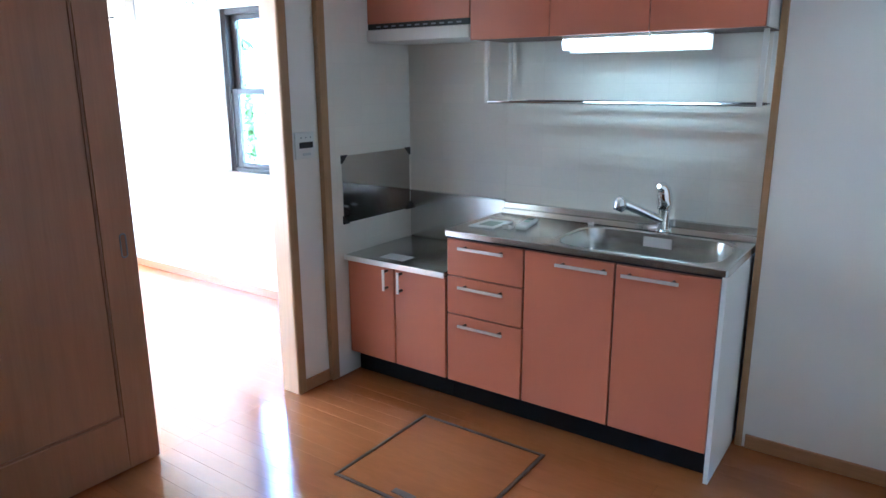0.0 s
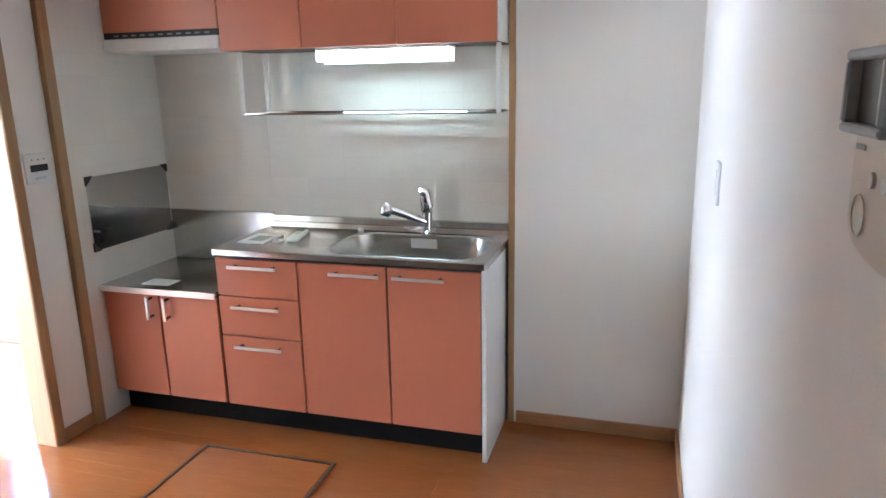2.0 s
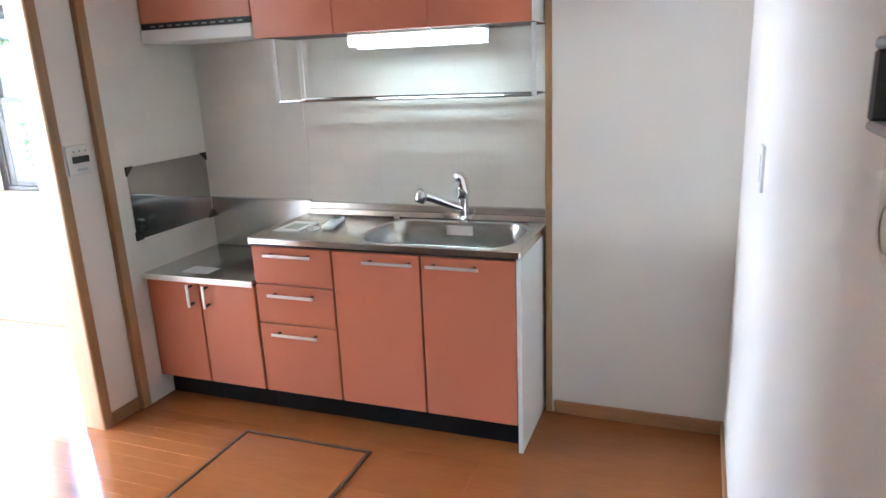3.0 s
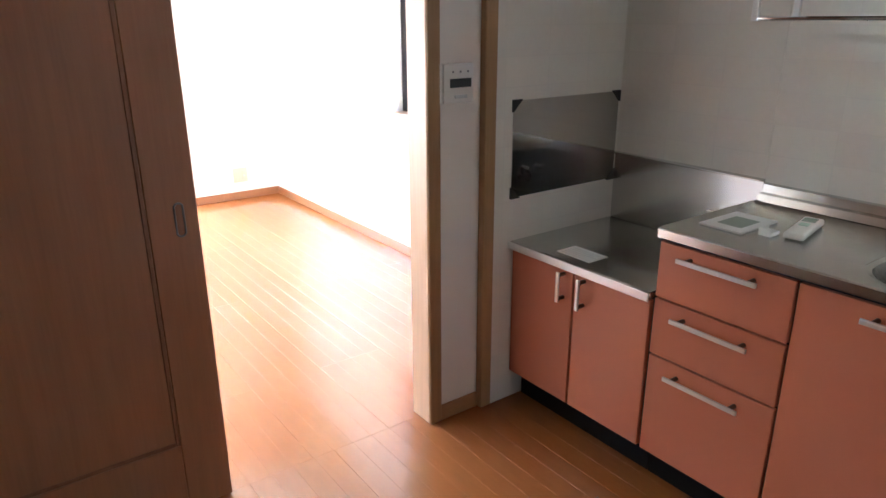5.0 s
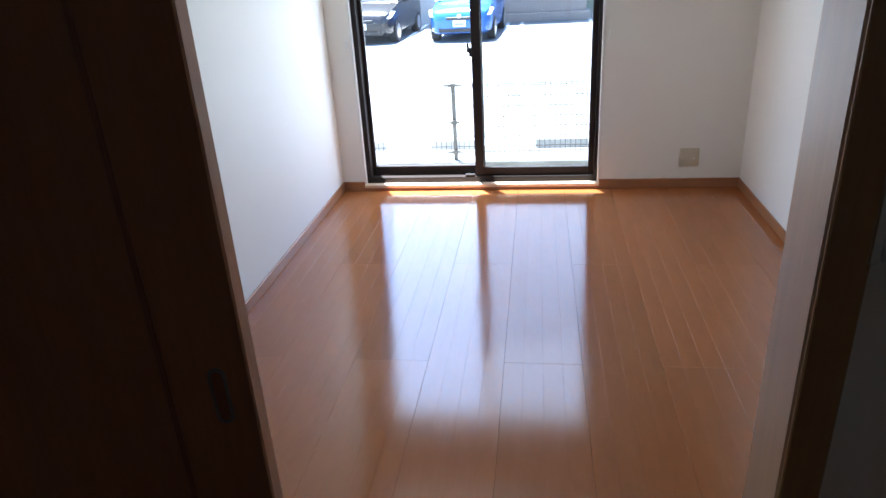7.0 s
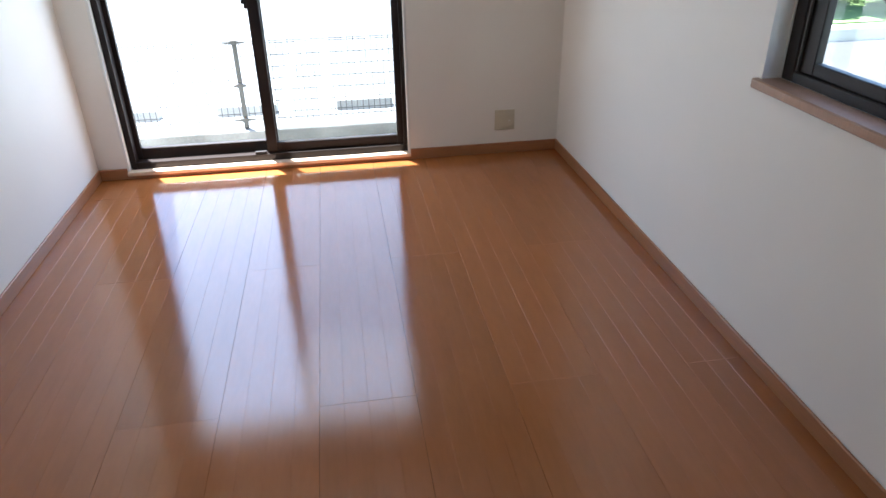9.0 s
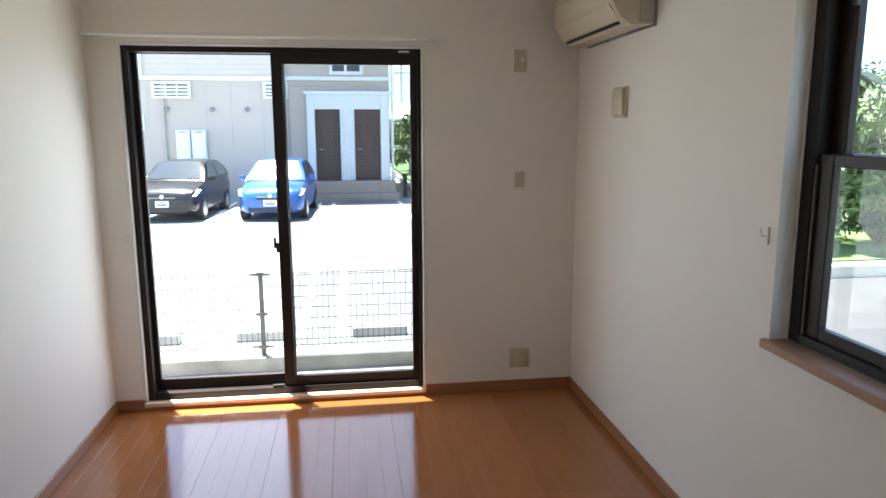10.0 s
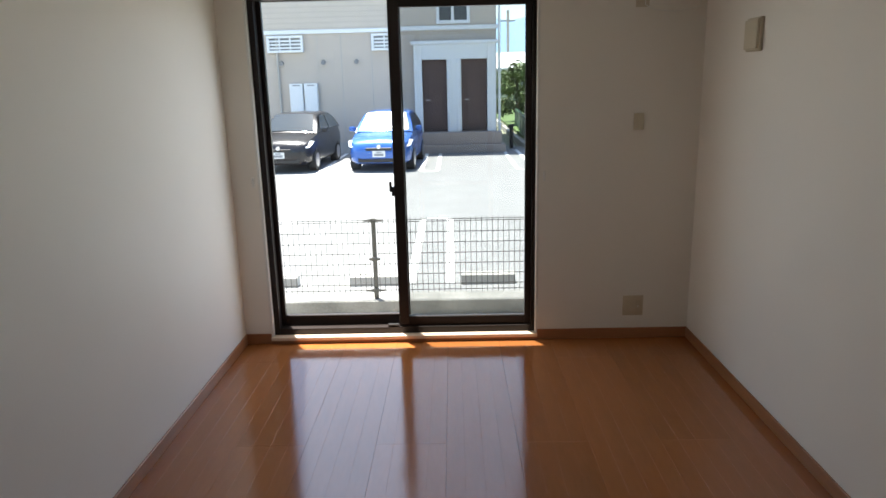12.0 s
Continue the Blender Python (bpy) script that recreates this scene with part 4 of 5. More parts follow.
def bay_line(x0, x1, y0, y1, end):
    """Two white lines joined by a round end, painted between two bays."""
    w = 0.1
    bm = boxes((x0, x0 + w, y0, y1, GROUND, GROUND + 0.004), (x1 - w, x1, y0, y1, GROUND, GROUND + 0.004))
    c, r = (x0 + x1) / 2, (x1 - x0) / 2
    s = 1 if end == y1 else -1
    k = 10
    o = [(c + r * math.cos(math.pi * i / k), end + s * r * math.sin(math.pi * i / k)) for i in range(k + 1)]
    q = [(c + (r - w) * math.cos(math.pi * i / k), end + s * (r - w) * math.sin(math.pi * i / k)) for i in range(k + 1)]
    for i in range(k):
        vs = [bm.verts.new((*p, GROUND + 0.004)) for p in (o[i], o[i + 1], q[i + 1], q[i])]
        bm.faces.new(vs)
    return structure("parking_line", bm, PAINT, "white painted parking bay line", "road marking")


for x in (-0.62, -3.12, 1.88):
    bay_line(x, x + 0.52, 6.9, 10.2, 10.2)
for x in (-0.92, -5.92, -3.42, 1.4):
    bay_line(x, x + 0.5, 16.4, 21.0, 16.4)

# apartment building across the lot
FY, FZ = 21.4, -0.6
ap = thing("apartment_building", (-5, FY, FZ), "two-storey apartment house with beige brick-pattern siding", "building")
part("wall", boxes((-16, -1.62, FY, FY + 8, FZ, 3.0), (-1.62, 1.28, FY - 0.25, FY + 8, FZ, 3.0)), SIDING, ap, "beige brick-pattern siding")
part("upper_wall", boxes((-16, -1.62, FY, FY + 8, 3.0, 5.9), (-1.62, 1.28, FY - 0.25, FY + 8, 3.0, 5.9)), SIDING2, ap)
part("string_course", boxes((-16, -1.64, FY - 0.05, FY, 2.98, 3.1), (-1.66, 1.32, FY - 0.3, FY - 0.25, 2.98, 3.1), bevel=0.01), EXTWHITE, ap, "white horizontal band")
part("roof", prism([(FY - 0.35, 5.85), (FY - 0.35, 6.0), (FY + 4, 7.9), (FY + 8.9, 6.0), (FY + 8.9, 5.85)], -16.6, 1.9, "x"), ROOF, ap)
part("plinth", boxes((-16, 1.3, FY - 0.27, FY - 0.26, FZ, FZ + 0.3), (-16, -1.62, FY - 0.02, FY, FZ, FZ + 0.3)), CONC, ap)
for x in (-5.47, -2.38, -8.6):
    v = part("window", boxes((x, x + 1.07, FY - 0.12, FY, 2.45, 2.52), (x, x + 1.07, FY - 0.12, FY, 2.87, 2.94), (x, x + 0.07, FY - 0.12, FY, 2.52, 2.87), (x + 1.0, x + 1.07, FY - 0.12, FY, 2.52, 2.87), bevel=0.006), EXTWHITE, ap, "white slatted high window")
    part("back", boxes((x + 0.07, x + 1.0, FY - 0.03, FY - 0.005, 2.52, 2.87)), GREYP, v)
    for i in range(3):
        part("slat", boxes((x + 0.07, x + 1.0, FY - 0.10, FY - 0.08, 2.56 + i * 0.1, 2.61 + i * 0.1)), EXTWHITE, v)
    for i in range(2):
        part("bar", boxes((x + 0.36 + i * 0.32, x + 0.40 + i * 0.32, FY - 0.115, FY - 0.10, 2.52, 2.87)), EXTWHITE, v)
for x in (-4.89, -4.45):
    mb = part("meter_box", boxes((x, x + 0.40, FY - 0.14, FY, 0.62, 1.53), bevel=0.012), EXTWHITE, ap, "white meter cabinet")
    part("lid", boxes((x + 0.02, x + 0.38, FY - 0.152, FY - 0.14, 0.64, 1.44), bevel=0.004), EXTWHITE, mb)
    part("label_bar", boxes((x + 0.1, x + 0.32, FY - 0.156, FY - 0.15, 1.46, 1.49)), GREYP, mb)
for x in (-5.1, -3.84, -2.85):
    part("vent_cap", rods(((x, FY - 0.09, 2.13), (x, FY, 2.15), 0.07), n=12), GREYP, ap)
part("drain_pipe", rods(((-5.19, FY - 0.06, FZ), (-5.19, FY - 0.06, 2.9), 0.035), n=10), CONC, ap)
part("drain_pipe", rods(((1.36, FY - 0.31, FZ), (1.36, FY - 0.31, 5.9), 0.04), n=10), EXTWHITE, ap)
part("drain_pipe", rods(((-5.75, FY - 0.06, 3.1), (-5.75, FY - 0.06, 5.8), 0.05), n=10), EXTWHITE, ap)
for x in (-5.62, -4.0, -3.3, -2.4, -7.2):
    part("seam", boxes((x - 0.012, x + 0.012, FY - 0.003, FY, FZ + 0.3, 2.97)), CONC, ap, "vertical siding joint")
sg = part("wall_sign", boxes((-6.2, -5.74, FY - 0.05, FY, 1.5, 2.0), bevel=0.02), EXTWHITE, ap, "white wall sign")
part("sign_bar", boxes((-6.1, -5.85, FY - 0.056, FY - 0.05, 1.66, 1.78)), GREYP, sg)
por = part("porch", boxes((-1.13, -0.9, FY - 0.5, FY - 0.25, 0.0, 2.64), (-0.18, 0.24, FY - 0.5, FY - 0.25, 0.0, 2.15), (1.0, 1.25, FY - 0.5, FY - 0.25, 0.0, 2.64), (-0.9, 1.0, FY - 0.5, FY - 0.25, 2.13, 2.64), bevel=0.01), EXTWHITE, ap, "white porch frame round two entrance doors")
part("cornice", boxes((-1.2, 1.31, FY - 0.56, FY - 0.25, 2.56, 2.66), (-0.15, -0.05, FY - 0.53, FY - 0.5, 0.0, 2.13), (0.11, 0.21, FY - 0.53, FY - 0.5, 0.0, 2.13), bevel=0.012), EXTWHITE, por)
for x in (-0.9, 0.24):
    dd = part("door", boxes((x, x + 0.74, FY - 0.31, FY - 0.255, 0.02, 2.13)), DOORBR, ap, "dark red-brown entrance door")
    part("door_panel", boxes((x + 0.16, x + 0.58, FY - 0.325, FY - 0.31, 0.2, 1.7), bevel=0.01), DOORBR, dd)
    part("handle", rods(((x + 0.1, FY - 0.36, 0.95), (x + 0.22, FY - 0.36, 0.95), 0.015), ((x + 0.1, FY - 0.36, 0.95), (x + 0.1, FY - 0.31, 0.95), 0.012)), SATIN, dd)
part("step", boxes((-1.7, 1.5, FY - 1.0, FY - 0.26, FZ, -0.36), (-1.35, 1.4, FY - 0.8, FY - 0.26, -0.36, 0.0), bevel=0.012), mat("brown_step_tile", (0.38, 0.31, 0.26), 0.7, 0, 0.1, 5), ap, "brown tiled entrance steps")
up = part("window", boxes((-0.45, -0.36, FY - 0.3, FY - 0.25, 3.15, 4.3), (0.43, 0.52, FY - 0.3, FY - 0.25, 3.15, 4.3), (-0.36, 0.43, FY - 0.3, FY - 0.25, 3.15, 3.25), (-0.36, 0.43, FY - 0.3, FY - 0.25, 4.2, 4.3), (-0.02, 0.06, FY - 0.3, FY - 0.25, 3.25, 4.2), bevel=0.01), EXTWHITE, ap, "white framed upper window")
part("pane", boxes((-0.36, 0.43, FY - 0.268, FY - 0.252, 3.25, 4.2)), mat("dark_window", (0.05, 0.06, 0.07), 0.1), up)
for i in range(6):
    part("grille_bar", boxes((-0.33 + i * 0.13, -0.31 + i * 0.13, FY - 0.29, FY - 0.275, 3.25, 4.2)), BLACK, up)

ap.matrix_world = Matrix.Translation((-5.18, FY, GROUND)) @ Matrix.Diagonal((1.025, 1, 1, 1))

# things past the building's corner
bo = thing("bollard_light", (1.75, 21.6, GROUND), "black cylindrical bollard light by the path", "bollard light")
part("post", rods(((1.75, 21.6, GROUND), (1.75, 21.6, 0.15), 0.06), n=14), BLACK, bo, "", True)
part("cap", rods(((1.75, 21.6, 0.15), (1.75, 21.6, 0.2), 0.07), n=14), BLACK, bo, "", True)
lw = structure("far_lawn", boxes((2.6, 40, 22.2, 60, GROUND - 0.1, GROUND + 0.02)), GRASS, "green lawn behind the apartment house", "lawn")
gf = thing("green_fence", (2.5, 26, GROUND), "low dark green slatted fence beside the path", "fence")
fgm = mat("green_fence_paint", (0.03, 0.09, 0.05), 0.5)
for i in range(9):
    y = 21.8 + i * 1.5
    part("post", boxes((2.32 + i * 0.08, 2.38 + i * 0.08, y, y + 0.06, GROUND, 0.3)), fgm, gf)
for i in range(8):
    y = 21.8 + i * 1.5
    bm = bmesh.new()
    for k in range(10):
        t = k / 10
        x, yy = 2.35 + (i + t) * 0.08, y + 0.06 + t * 1.44
        box(bm, x - 0.012, x + 0.012, yy, yy + 0.06, GROUND + 0.08, 0.25)
    box(bm, 2.34 + i * 0.08, 2.42 + i * 0.08, y + 0.03, y + 1.5, 0.2, 0.26)
    part("fence_panel", bm, fgm, gf)
structure("kerb_path", boxes((2.15, 2.27, 21.0, 40, GROUND - 0.1, GROUND + 0.12)), CONC, "pale concrete path kerb", "kerb")
fb = thing("far_building", (8, 58, GROUND), "low white building with a pale roof far off", "building")
part("wall", boxes((3.5, 20, 58, 66, GROUND, 2.4)), mat("far_wall", (0.45, 0.45, 0.44), 0.8), fb)
part("roof", prism([(57.4, 2.4), (57.4, 2.6), (62, 4.0), (66.6, 2.6), (66.6, 2.4)], 3.0, 20.5, "x"), mat("pale_metal_roof", (0.6, 0.6, 0.6), 0.5), fb)
for x in (4.5, 7.5, 10.5):
    w_ = part("window", boxes((x, x + 1.6, 57.94, 58.0, 0.4, 1.6)), GREYP, fb)
    part("frame", boxes((x - 0.08, x + 1.68, 57.9, 57.95, 1.6, 1.7), (x + 0.76, x + 0.84, 57.9, 57.95, 0.4, 1.6)), EXTWHITE, w_)
up_ = thing("utility_pole", (5.3, 62, GROUND), "thin grey utility pole far off", "pole")
part("pole", rods(((5.3, 67, GROUND), (5.3, 67, 8.0), 0.13), n=8), CONC, up_)
part("crossarm", boxes((4.6, 6.0, 66.95, 67.05, 7.0, 7.12)), GREYP, up_)

# hills on the horizon
for nm, x0, x1, y, h, seed in (("hill", -200, 420, 700, 95, 3), ("hill", 240, 900, 560, 200, 5)):
    bm = bmesh.new()
    prev = None
    for i in range(61):
        t = i / 60
        x = x0 + (x1 - x0) * t
        yy = y - (t * 260 if seed == 5 else 0)
        hh = h * math.sin(math.pi * min(max(t, 0), 1)) ** 0.6 * (0.75 + 0.35 * noise.noise((t * 4, seed, 0)) + 0.12 * noise.noise((t * 15, seed, 1))) + 4
        row = [bm.verts.new((x, yy - 180, GROUND - 1)), bm.verts.new((x, yy - 80, hh * 0.55)), bm.verts.new((x, yy, hh)), bm.verts.new((x, yy + 120, GROUND - 1))]
        if prev:
            for k in range(3):
                bm.faces.new((prev[k], row[k], row[k + 1], prev[k + 1]))
        prev = row
    structure("backdrop_hill", bm, HILL, "hazy blue wooded hill on the horizon", "hill")


def crown_mesh(name, clumps, leaves, size, material, rnd):
    """Many small bent leaves scattered over uneven clumps."""
    v, f = [], []
    for _ in range(leaves):
        c, r = clumps[rnd.randrange(len(clumps))]
        d = Vector((rnd.gauss(0, 1), rnd.gauss(0, 1), rnd.gauss(0, 0.8))).normalized()
        p = Vector(c) + d * r * (0.45 + 0.6 * rnd.random())
        nrm = (d + Vector((rnd.uniform(-1, 1), rnd.uniform(-1, 1), rnd.uniform(-0.3, 1)))).normalized()
        t = nrm.orthogonal().normalized()
        t.rotate(Matrix.Rotation(rnd.uniform(0, 6.28), 3, nrm))
        s = nrm.cross(t)
        L = size * rnd.uniform(0.6, 1.4)
        k = len(v)
        v += [p - t * L, p + s * L * 0.42 + nrm * L * 0.1, p + t * L - nrm * L * 0.15, p - s * L * 0.42 + nrm * L * 0.1]
        f += [(k, k + 1, k + 2), (k, k + 2, k + 3)]
    me = bpy.data.meshes.new(name)
    me.from_pydata([tuple(p) for p in v], [], f)
    me.materials.append(material)
    return me


def tree(name, at, h, spread, label, seed, material, leaves=2600, size=0.07, low=0.3, category="tree"):
    rnd = random.Random(seed)
    x, y, z = at
    o = thing(name, at, label, category)
    tips = []
    bm = tube([(x, y, z), (x + 0.03, y, z + h * 0.25), (x - 0.02, y + 0.04, z + h * 0.6), (x + 0.02, y, z + h * 0.85)], [0.035 * h * 0.6, 0.028 * h * 0.6, 0.018 * h * 0.6, 0.006 * h], 8)
    part("trunk", bm, BARK, o, "", True)
    for i in range(9):
        a, t = i * 2.4 + rnd.random(), low + (0.9 - low) * i / 9
        b = Vector((x, y, z + h * t))
        e = b + Vector((math.cos(a) * spread * rnd.uniform(0.5, 0.9), math.sin(a) * spread * rnd.uniform(0.5, 0.9), h * rnd.uniform(0.06, 0.2)))
        part("limb", tube([b, (b + e) / 2 + Vector((0, 0, 0.04)), e], [0.011 * h, 0.007 * h, 0.002 * h], 6), BARK, o)
        tips.append((e, spread * rnd.uniform(0.22, 0.42)))
        tips.append(((b + e) / 2 + Vector((0, 0, rnd.uniform(0, 0.2))), spread * rnd.uniform(0.2, 0.36)))
    tips.append((Vector((x, y, z + h * 0.95)), spread * 0.3))
    c = new("crown", crown_mesh("crown", tips, leaves, size, material, rnd))
    under(c, o)
    tagged(c, kind="stuff")
    return o


def bush(name, at, r, h, label, seed, material, leaves=1300, size=0.06):
    rnd = random.Random(seed)
    x, y, z = at
    o = thing(name, at, label, "bush")
    st_ = bmesh.new()
    cl = []
    for i in range(8):
        a = i * 0.8
        e = (x + math.cos(a) * r * rnd.uniform(0.3, 0.75), y + math.sin(a) * r * rnd.uniform(0.3, 0.75), z + h * rnd.uniform(0.35, 0.8))
        rod(st_, (x, y, z - 0.02), e, 0.018, 0.006, 5)
        cl.append((Vector(e), r * rnd.uniform(0.3, 0.5)))
    part("stems", st_, BARK, o)
    c = new("foliage", crown_mesh("foliage", cl, leaves, size, material, rnd))
    under(c, o)
    tagged(c, kind="stuff")
    return o


GZ = GROUND + 0.03
tree("garden_tree", (8.3, 10.9, GZ), 2.45, 1.15, "leafy green garden tree by the side window", 1, LEAF, 5200, 0.085, 0.25)
tree("garden_tree", (10.9, 12.6, GZ), 2.5, 1.2, "dense dark green garden tree", 2, LEAFD, 4200, 0.09, 0.2)
tree("garden_tree", (12.3, 15.8, GZ), 3.4, 1.6, "dense dark green garden tree", 7, LEAF, 3600, 0.1, 0.2)
for i, (x, y, r, h) in enumerate(((7.7, 11.3, 0.7, 0.7), (8.8, 12.0, 0.8, 0.9), (9.6, 11.2, 0.6, 0.6), (10.3, 11.7, 0.7, 0.8), (7.3, 12.4, 0.8, 1.0), (11.2, 10.9, 0.6, 0.7), (9.4, 13.4, 0.9, 1.2))):
    bush("shrub", (x, y, GZ), r, h, "round green garden shrub on the lawn", 20 + i, LEAF if i % 2 else LEAFD)
tree("far_tree", (3.0, 33, GROUND), 2.7, 1.4, "round green tree behind the apartment house", 11, LEAF, 3600, 0.12, 0.2)
tree("far_tree", (3.9, 36, GROUND), 2.3, 1.4, "round green tree behind the apartment house", 12, LEAFD, 2600, 0.12, 0.2)

# neighbour's house with a tiled roof
nh = thing("neighbour_house", (13, 18, GROUND), "old dark wooden house with a grey tiled roof", "house")
TIMBER = mat("dark_timber", (0.07, 0.05, 0.042), 0.8, 0, 0.25, 3)
HXA, HXB, HYA = 8.2, 13.0, 15.5
APX, APZ = 10.6, 3.45
part("wall", prism([(HXA, GROUND), (HXA, 2.28), (APX, APZ - 0.12), (HXB, 2.28), (HXB, GROUND)], HYA, HYA + 7, "y"), TIMBER, nh)
rf = part("roof", prism([(HXA - 0.6, 2.0), (HXA - 0.6, 2.14), (APX, APZ + 0.04), (HXB + 0.6, 2.14), (HXB + 0.6, 2.0), (APX, APZ - 0.1)], HYA - 0.7, HYA + 7.5, "y"), ROOF, nh)
part("bargeboard", prism([(APX, APZ - 0.08), (HXB + 0.6, 2.02), (HXB + 0.6, 2.16), (APX, APZ + 0.06)], HYA - 0.74, HYA - 0.7, "y"), mat("weathered_fascia", (0.26, 0.28, 0.27), 0.7, 0, 0.15, 4), rf)
lr = part("lower_roof", prism([(HYA - 1.7, 0.98), (HYA - 1.7, 1.06), (HYA, 1.86), (HYA, 1.78)], HXA, 12.4, "x"), mat("pale_roof_tile", (0.24, 0.235, 0.25), 0.5, 0, 0.15, 3), nh)
bm = bmesh.new()
for i in range(15):
    x = HXA + 0.14 + i * 0.29
    rod(bm, (x, HYA - 1.71, 1.06), (x, HYA, 1.865), 0.055, n=6)
tagged(part("tile_row", bm, MATS["pale_roof_tile"], lr), kind="stuff")
part("porch_wall", boxes((HXA + 0.1, 12.2, HYA - 1.3, HYA, GROUND, 1.05)), TIMBER, nh)


# ---- cars ----
CARGLASS = mat("car_glass", (0.028, 0.04, 0.05), 0.05, 0, 0.02, spec=0.35, rvar=0.01)
TYRE = mat("tyre", (0.02, 0.02, 0.02), 0.8)
RIM = mat("alloy_rim", (0.5, 0.5, 0.52), 0.3, 0.9)
LAMPG = mat("lamp_glass", (0.7, 0.72, 0.74), 0.08, 0.2)
PLATE = mat("plate_white", (0.75, 0.75, 0.72), 0.5)


def car(label, paint, at, turn, glass, L=3.9, W=1.69, H=1.5):
    """A small hatchback, nose towards -y in its own frame."""
    o = thing("car", (0, 0, 0), label, "car", "parked cars")
    hw = W / 2
    # s along the length, sill, shoulder, shoulder half width
    secs = [(0.0, 0.34, 0.58, 0.66), (0.05, 0.24, 0.70, 0.80), (0.2, 0.20, 0.80, 0.93), (0.45, 0.18, 0.86, 0.98), (0.95, 0.17, 0.95, 1.0), (1.3, 0.17, 0.98, 1.0), (2.2, 0.17, 1.0, 1.0), (3.0, 0.17, 1.02, 1.0), (3.55, 0.2, 1.04, 0.97), (3.8, 0.26, 1.0, 0.92), (L, 0.36, 0.9, 0.84)]
    bm = bmesh.new()
    rings = []
    for s, z0, z1, k in secs:
        w = hw * k
        half = [(0.0, z0), (w * 0.8, z0), (w * 0.97, z0 + 0.1), (w, z0 + (z1 - z0) * 0.5), (w * 0.985, z0 + (z1 - z0) * 0.75), (w * 0.92, z1 - 0.02), (w * 0.72, z1 + 0.015), (0.0, z1 + 0.045)]
        ring = half + [(-x, z) for x, z in half[-2:0:-1]]
        rings.append([bm.verts.new((x, s, z)) for x, z in ring])
    for a, b in zip(rings, rings[1:]):
        for i in range(len(a)):
            bm.faces.new((a[i], a[(i + 1) % len(a)], b[(i + 1) % len(a)], b[i]))
    bm.faces.new(rings[0]), bm.faces.new(rings[-1][::-1])
    body = part("body", bm, paint, o, "", True)
    roofsec = [(1.05, 0.97, 0.99, 0.86), (1.35, 0.98, 1.215, 0.80), (1.66, 0.99, 1.44, 0.74), (2.1, 1.0, H - 0.01, 0.71), (2.7, 1.0, H, 0.70), (3.3, 1.0, H - 0.05, 0.69), (3.65, 1.0, 1.25, 0.72), (3.8, 0.98, 1.02, 0.8)]
    bm = bmesh.new()
    rings = []
    for s, z0, z1, k in roofsec:
        w, wb = hw * k, hw * 0.93
        wt = wb + (w - wb) * min((z1 - z0) / 0.45, 1)
        half = [(wb, z0), (wt, z1 - 0.03), (wt * 0.86, z1), (0, z1 + 0.02)]
        ring = half + [(-x, z) for x, z in half[-2::-1]]
        rings.append([bm.verts.new((x, s, z)) for x, z in ring])
    for a, b in zip(rings, rings[1:]):
        for i in range(len(a) - 1):
            bm.faces.new((a[i], a[i + 1], b[i + 1], b[i]))
    part("cabin", bm, paint, o, "", True)

    def skin(name, a, b, u0, u1, lift):
        """Windscreen laid just over the cabin between two sections."""
        bm_ = bmesh.new()
        rows = []
        for s, z, w in (a, ((a[0] + b[0]) / 2, (a[1] + b[1]) / 2 + 0.012, (a[2] + b[2]) / 2), b):
            rows.append([bm_.verts.new((w * u, s - lift * 0.5, z + lift + 0.02 * (1 - u * u))) for u in (-1, -0.6, -0.2, 0.2, 0.6, 1)])
        for p, q in zip(rows, rows[1:]):
            for i in range(5):
                bm_.faces.new((p[i], p[i + 1], q[i + 1], q[i]))
        return part(name, bm_, glass, o, "sloping windscreen", True)
    skin("windscreen", (1.09, 1.02, hw * 0.80), (1.66, 1.45, hw * 0.64), 0, 1, 0.012)
    for sd_ in (-1, 1):
        bm = bmesh.new()
        pts = [(1.35, 1.04, 0.925), (1.85, 1.40, 0.77), (2.35, 1.43, 0.755), (2.35, 1.04, 0.93)]
        bm.faces.new([bm.verts.new((sd_ * (hw * k + 0.006), s, z)) for s, z, k in pts])
        part("side_window", bm, CARGLASS, o)
        bm = bmesh.new()
        pts = [(2.42, 1.04, 0.93), (2.42, 1.43, 0.755), (3.2, 1.40, 0.745), (3.45, 1.06, 0.92)]
        bm.faces.new([bm.verts.new((sd_ * (hw * k + 0.006), s, z)) for s, z, k in pts])
        part("side_window", bm, CARGLASS, o)
        mi = part("mirror", boxes((sd_ * (hw + 0.08) - 0.085, sd_ * (hw + 0.08) + 0.085, 1.3, 1.42, 0.98, 1.11), bevel=0.03, seg=2), paint, o, "", True)
        bm = bmesh.new()
        pts = [(0.42, 0.06, 0.60), (0.80, 0.16, 0.66), (0.86, 0.42, 0.80), (0.70, 0.38, 0.83), (0.46, 0.14, 0.74)]
        u = [bm.verts.new((sd_ * x, y - 0.012, z)) for x, y, z in pts]
        v = [bm.verts.new((sd_ * x, y + 0.08, z)) for x, y, z in pts]
        bm.faces.new(u), bm.faces.new(v[::-1])
        for i in range(5):
            bm.faces.new((u[i], u[(i + 1) % 5], v[(i + 1) % 5], v[i]))
        part("headlight", bm, LAMPG, o, "clear headlight")
        for s in (0.72, 3.12):
            wh = part("wheel", rods(((sd_ * (hw - 0.2), s, 0.29), (sd_ * (hw + 0.006), s, 0.29), 0.29), n=24), TYRE, o, "black tyre on alloy rim", True)
            part("rim", rods(((sd_ * (hw + 0.004), s, 0.29), (sd_ * (hw + 0.012), s, 0.29), 0.19), n=16), RIM, wh)
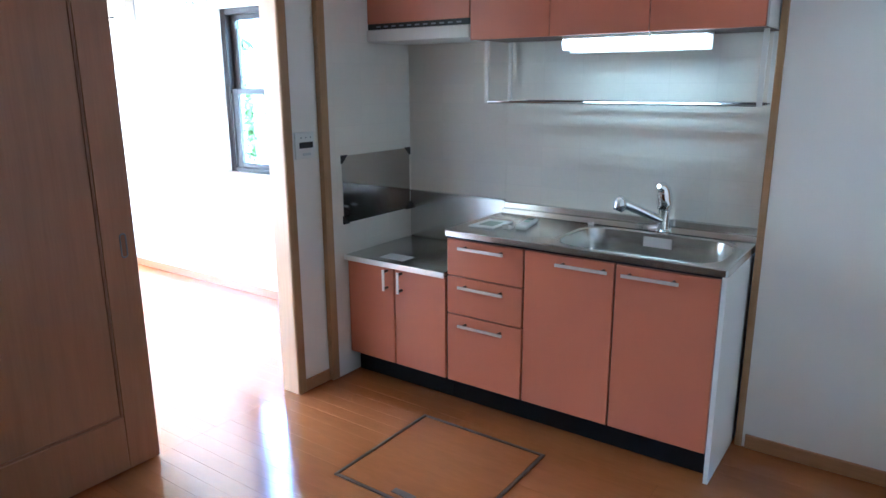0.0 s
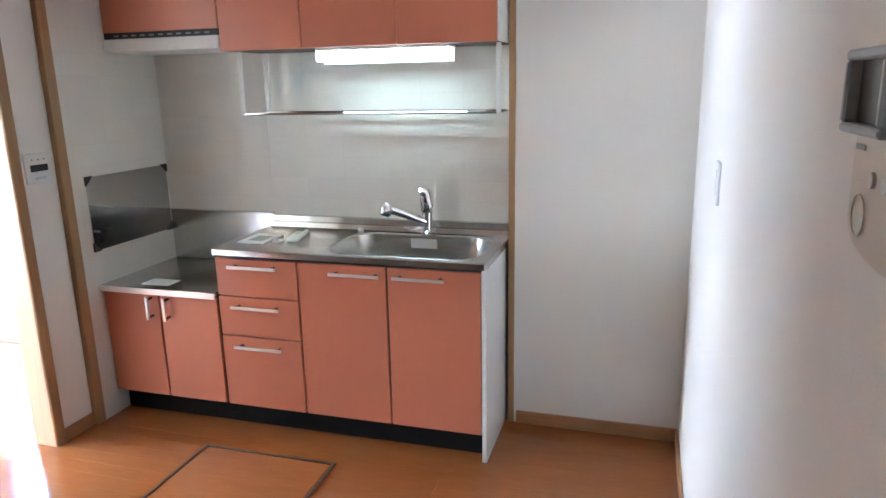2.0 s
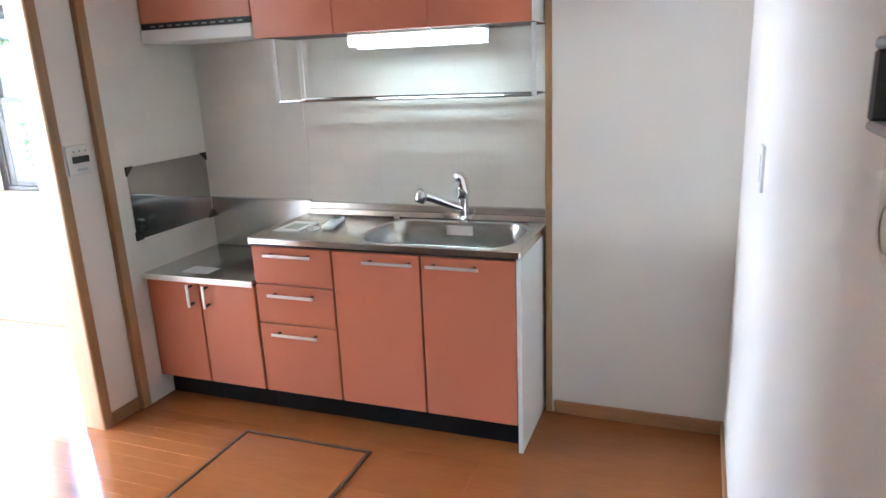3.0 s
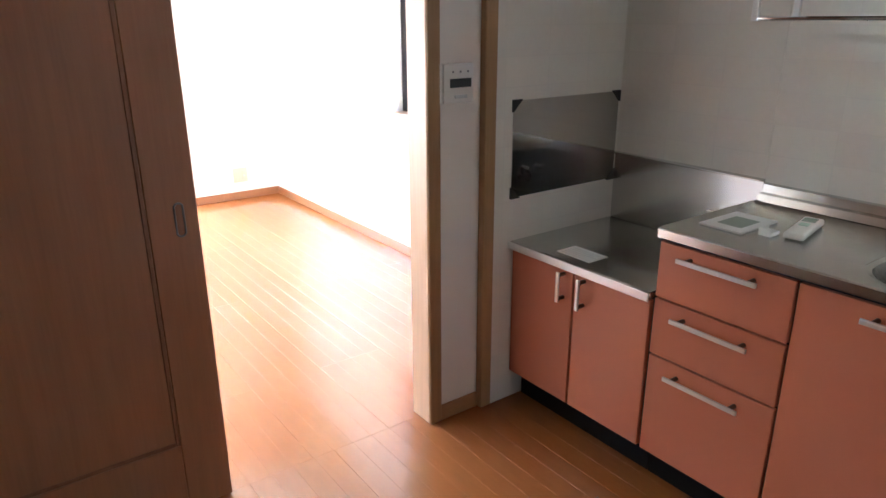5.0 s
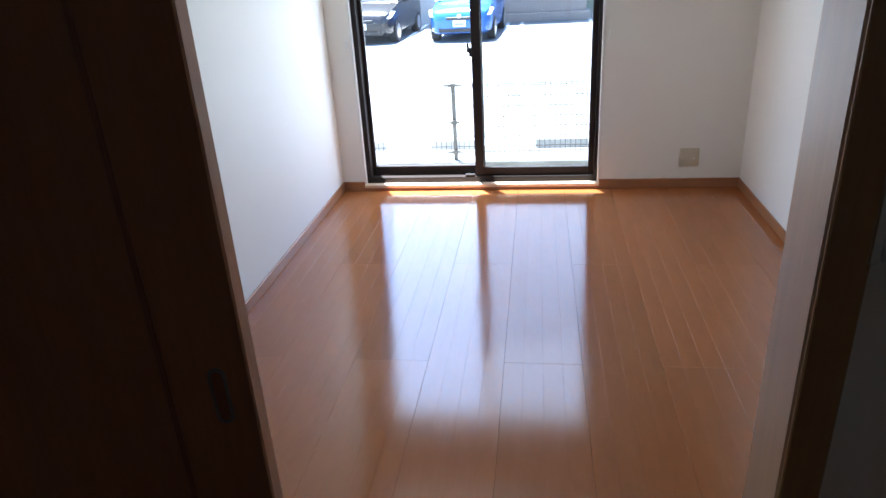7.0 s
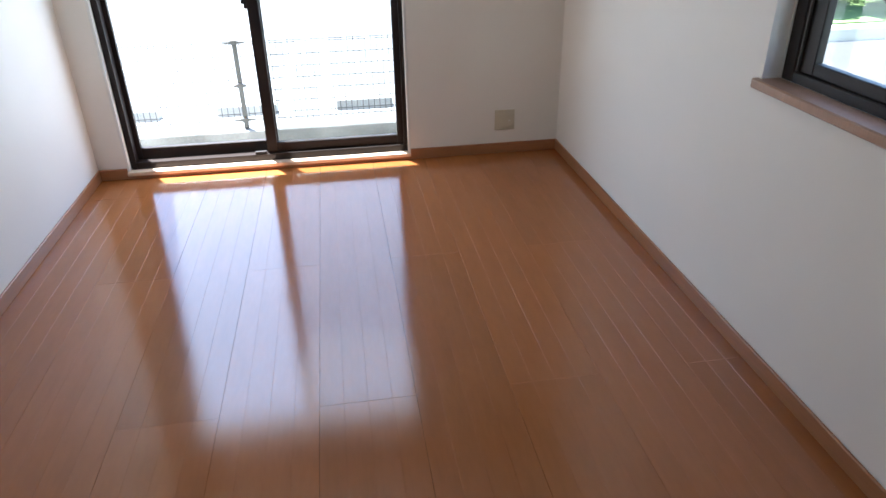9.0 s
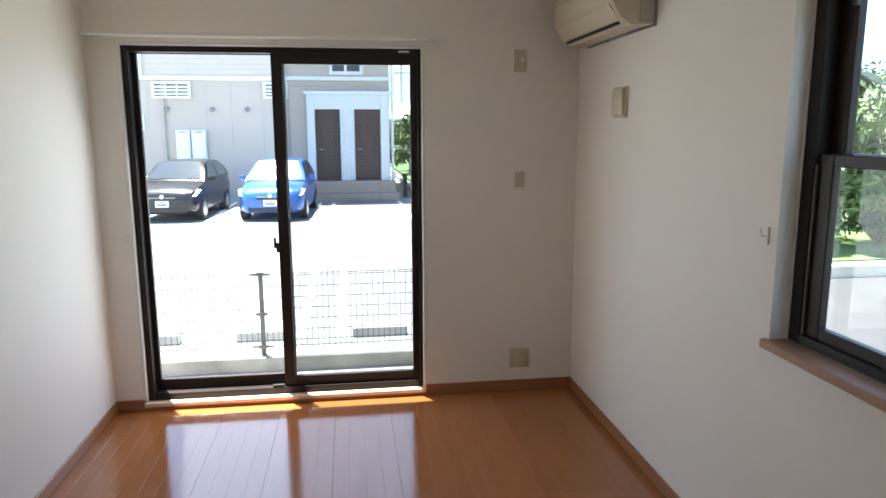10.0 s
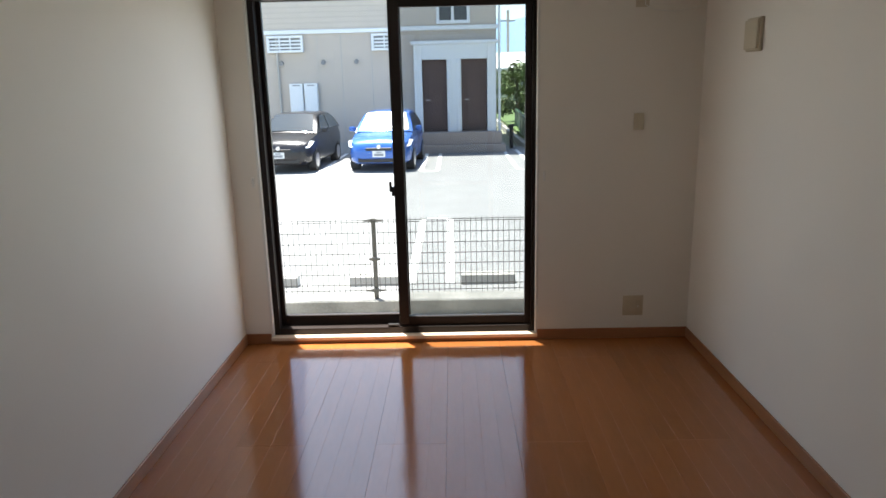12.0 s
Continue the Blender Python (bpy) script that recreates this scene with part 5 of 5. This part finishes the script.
    part("grille", boxes((-0.34, 0.34, -0.012, 0.06, 0.56, 0.64), bevel=0.01), BLACK, o, "dark grille")
    part("intake", boxes((-0.55, 0.55, 0.0, 0.1, 0.26, 0.38), bevel=0.015), BLACK, o)
    pl = part("number_plate", boxes((-0.165, 0.165, -0.022, -0.008, 0.40, 0.56), bevel=0.003), PLATE, o, "white number plate")
    part("plate_mark", boxes((-0.12, 0.12, -0.024, -0.022, 0.43, 0.49)), GREYP, pl)
    part("plate_mark", boxes((-0.07, 0.07, -0.024, -0.022, 0.51, 0.54)), GREYP, pl)
    part("badge", rods(((0, -0.02, 0.66), (0, 0.05, 0.66), 0.05), n=16), SATIN, o)
    o.matrix_world = pose(*at, 0, 0, turn) @ Matrix.Scale(0.92, 4)
    return o


car("glossy black compact hatchback parked facing the house", mat("black_paint", (0.012, 0.011, 0.013), 0.3, 0, 0.05, spec=0.35, coat=0.35), (-4.3, 16.35, GROUND), -4, CARGLASS)
# The blue car's glass is pale: the sun's glint is put into its base colour.
car("blue compact hatchback with sun on the windscreen", mat("blue_paint", (0.03, 0.12, 0.42), 0.25, 0.2, 0.05, coat=0.5), (-1.86, 16.2, GROUND), -3, mat("glint_car_glass", (0.26, 0.32, 0.36), 0.15, 0, 0.02, spec=0.9, rvar=0.02))

# ---- floor boards ----
BWD, BLN = 0.303, 1.818


def board_mesh(w, ln):
    """A board with four strips parted by fine grooves and eased long edges."""
    bm = bmesh.new()
    k = max(1, round(w / 0.0757))
    prof = []
    for i in range(k):
        a, b = w * i / k, w * (i + 1) / k
        g = 0.0004 if 0 < i else 0.0006
        h = 0.0004 if i < k - 1 else 0.0006
        prof += [(a + (0.0002 if i == 0 else 0), -0.0004 if i else -0.0012), (a + g, 0.0), (b - h, 0.0)]
    prof += [(w - 0.0002, -0.0014), (w - 0.0002, -0.012), (0.0002, -0.012)]
    u = [bm.verts.new((x, 0.0004, z)) for x, z in prof]
    v = [bm.verts.new((x, ln - 0.0004, z)) for x, z in prof]
    n = len(prof)
    bm.faces.new(u), bm.faces.new(v[::-1])
    for i in range(n):
        bm.faces.new((u[i], v[i], v[(i + 1) % n], u[(i + 1) % n]))
    return mesh_of("board", bm, BOARD)


KEEP = {}


def lay(x0, x1, y0, y1, shift):
    x, col = x0, 0
    while x < x1 - 0.01:
        w = min(BWD, x1 - x)
        y = y0 - (shift + col * 0.5 * BLN) % BLN
        while y < y1 - 0.01:
            a, b = max(y, y0), min(y + BLN, y1)
            if b - a > 0.02:
                key = (round(w, 3), round(b - a, 3))
                if key not in KEEP:
                    KEEP[key] = board_mesh(*key)
                ob = new("board", KEEP[key])
                ob.location = (x, a, 0)
                ob.parent = floor
            y += BLN
        x, col = x + w, col + 1


lay(WX, EX, 0.315, NY, 0.35)
lay(KW, BX, KS, 0.315, 0.9)
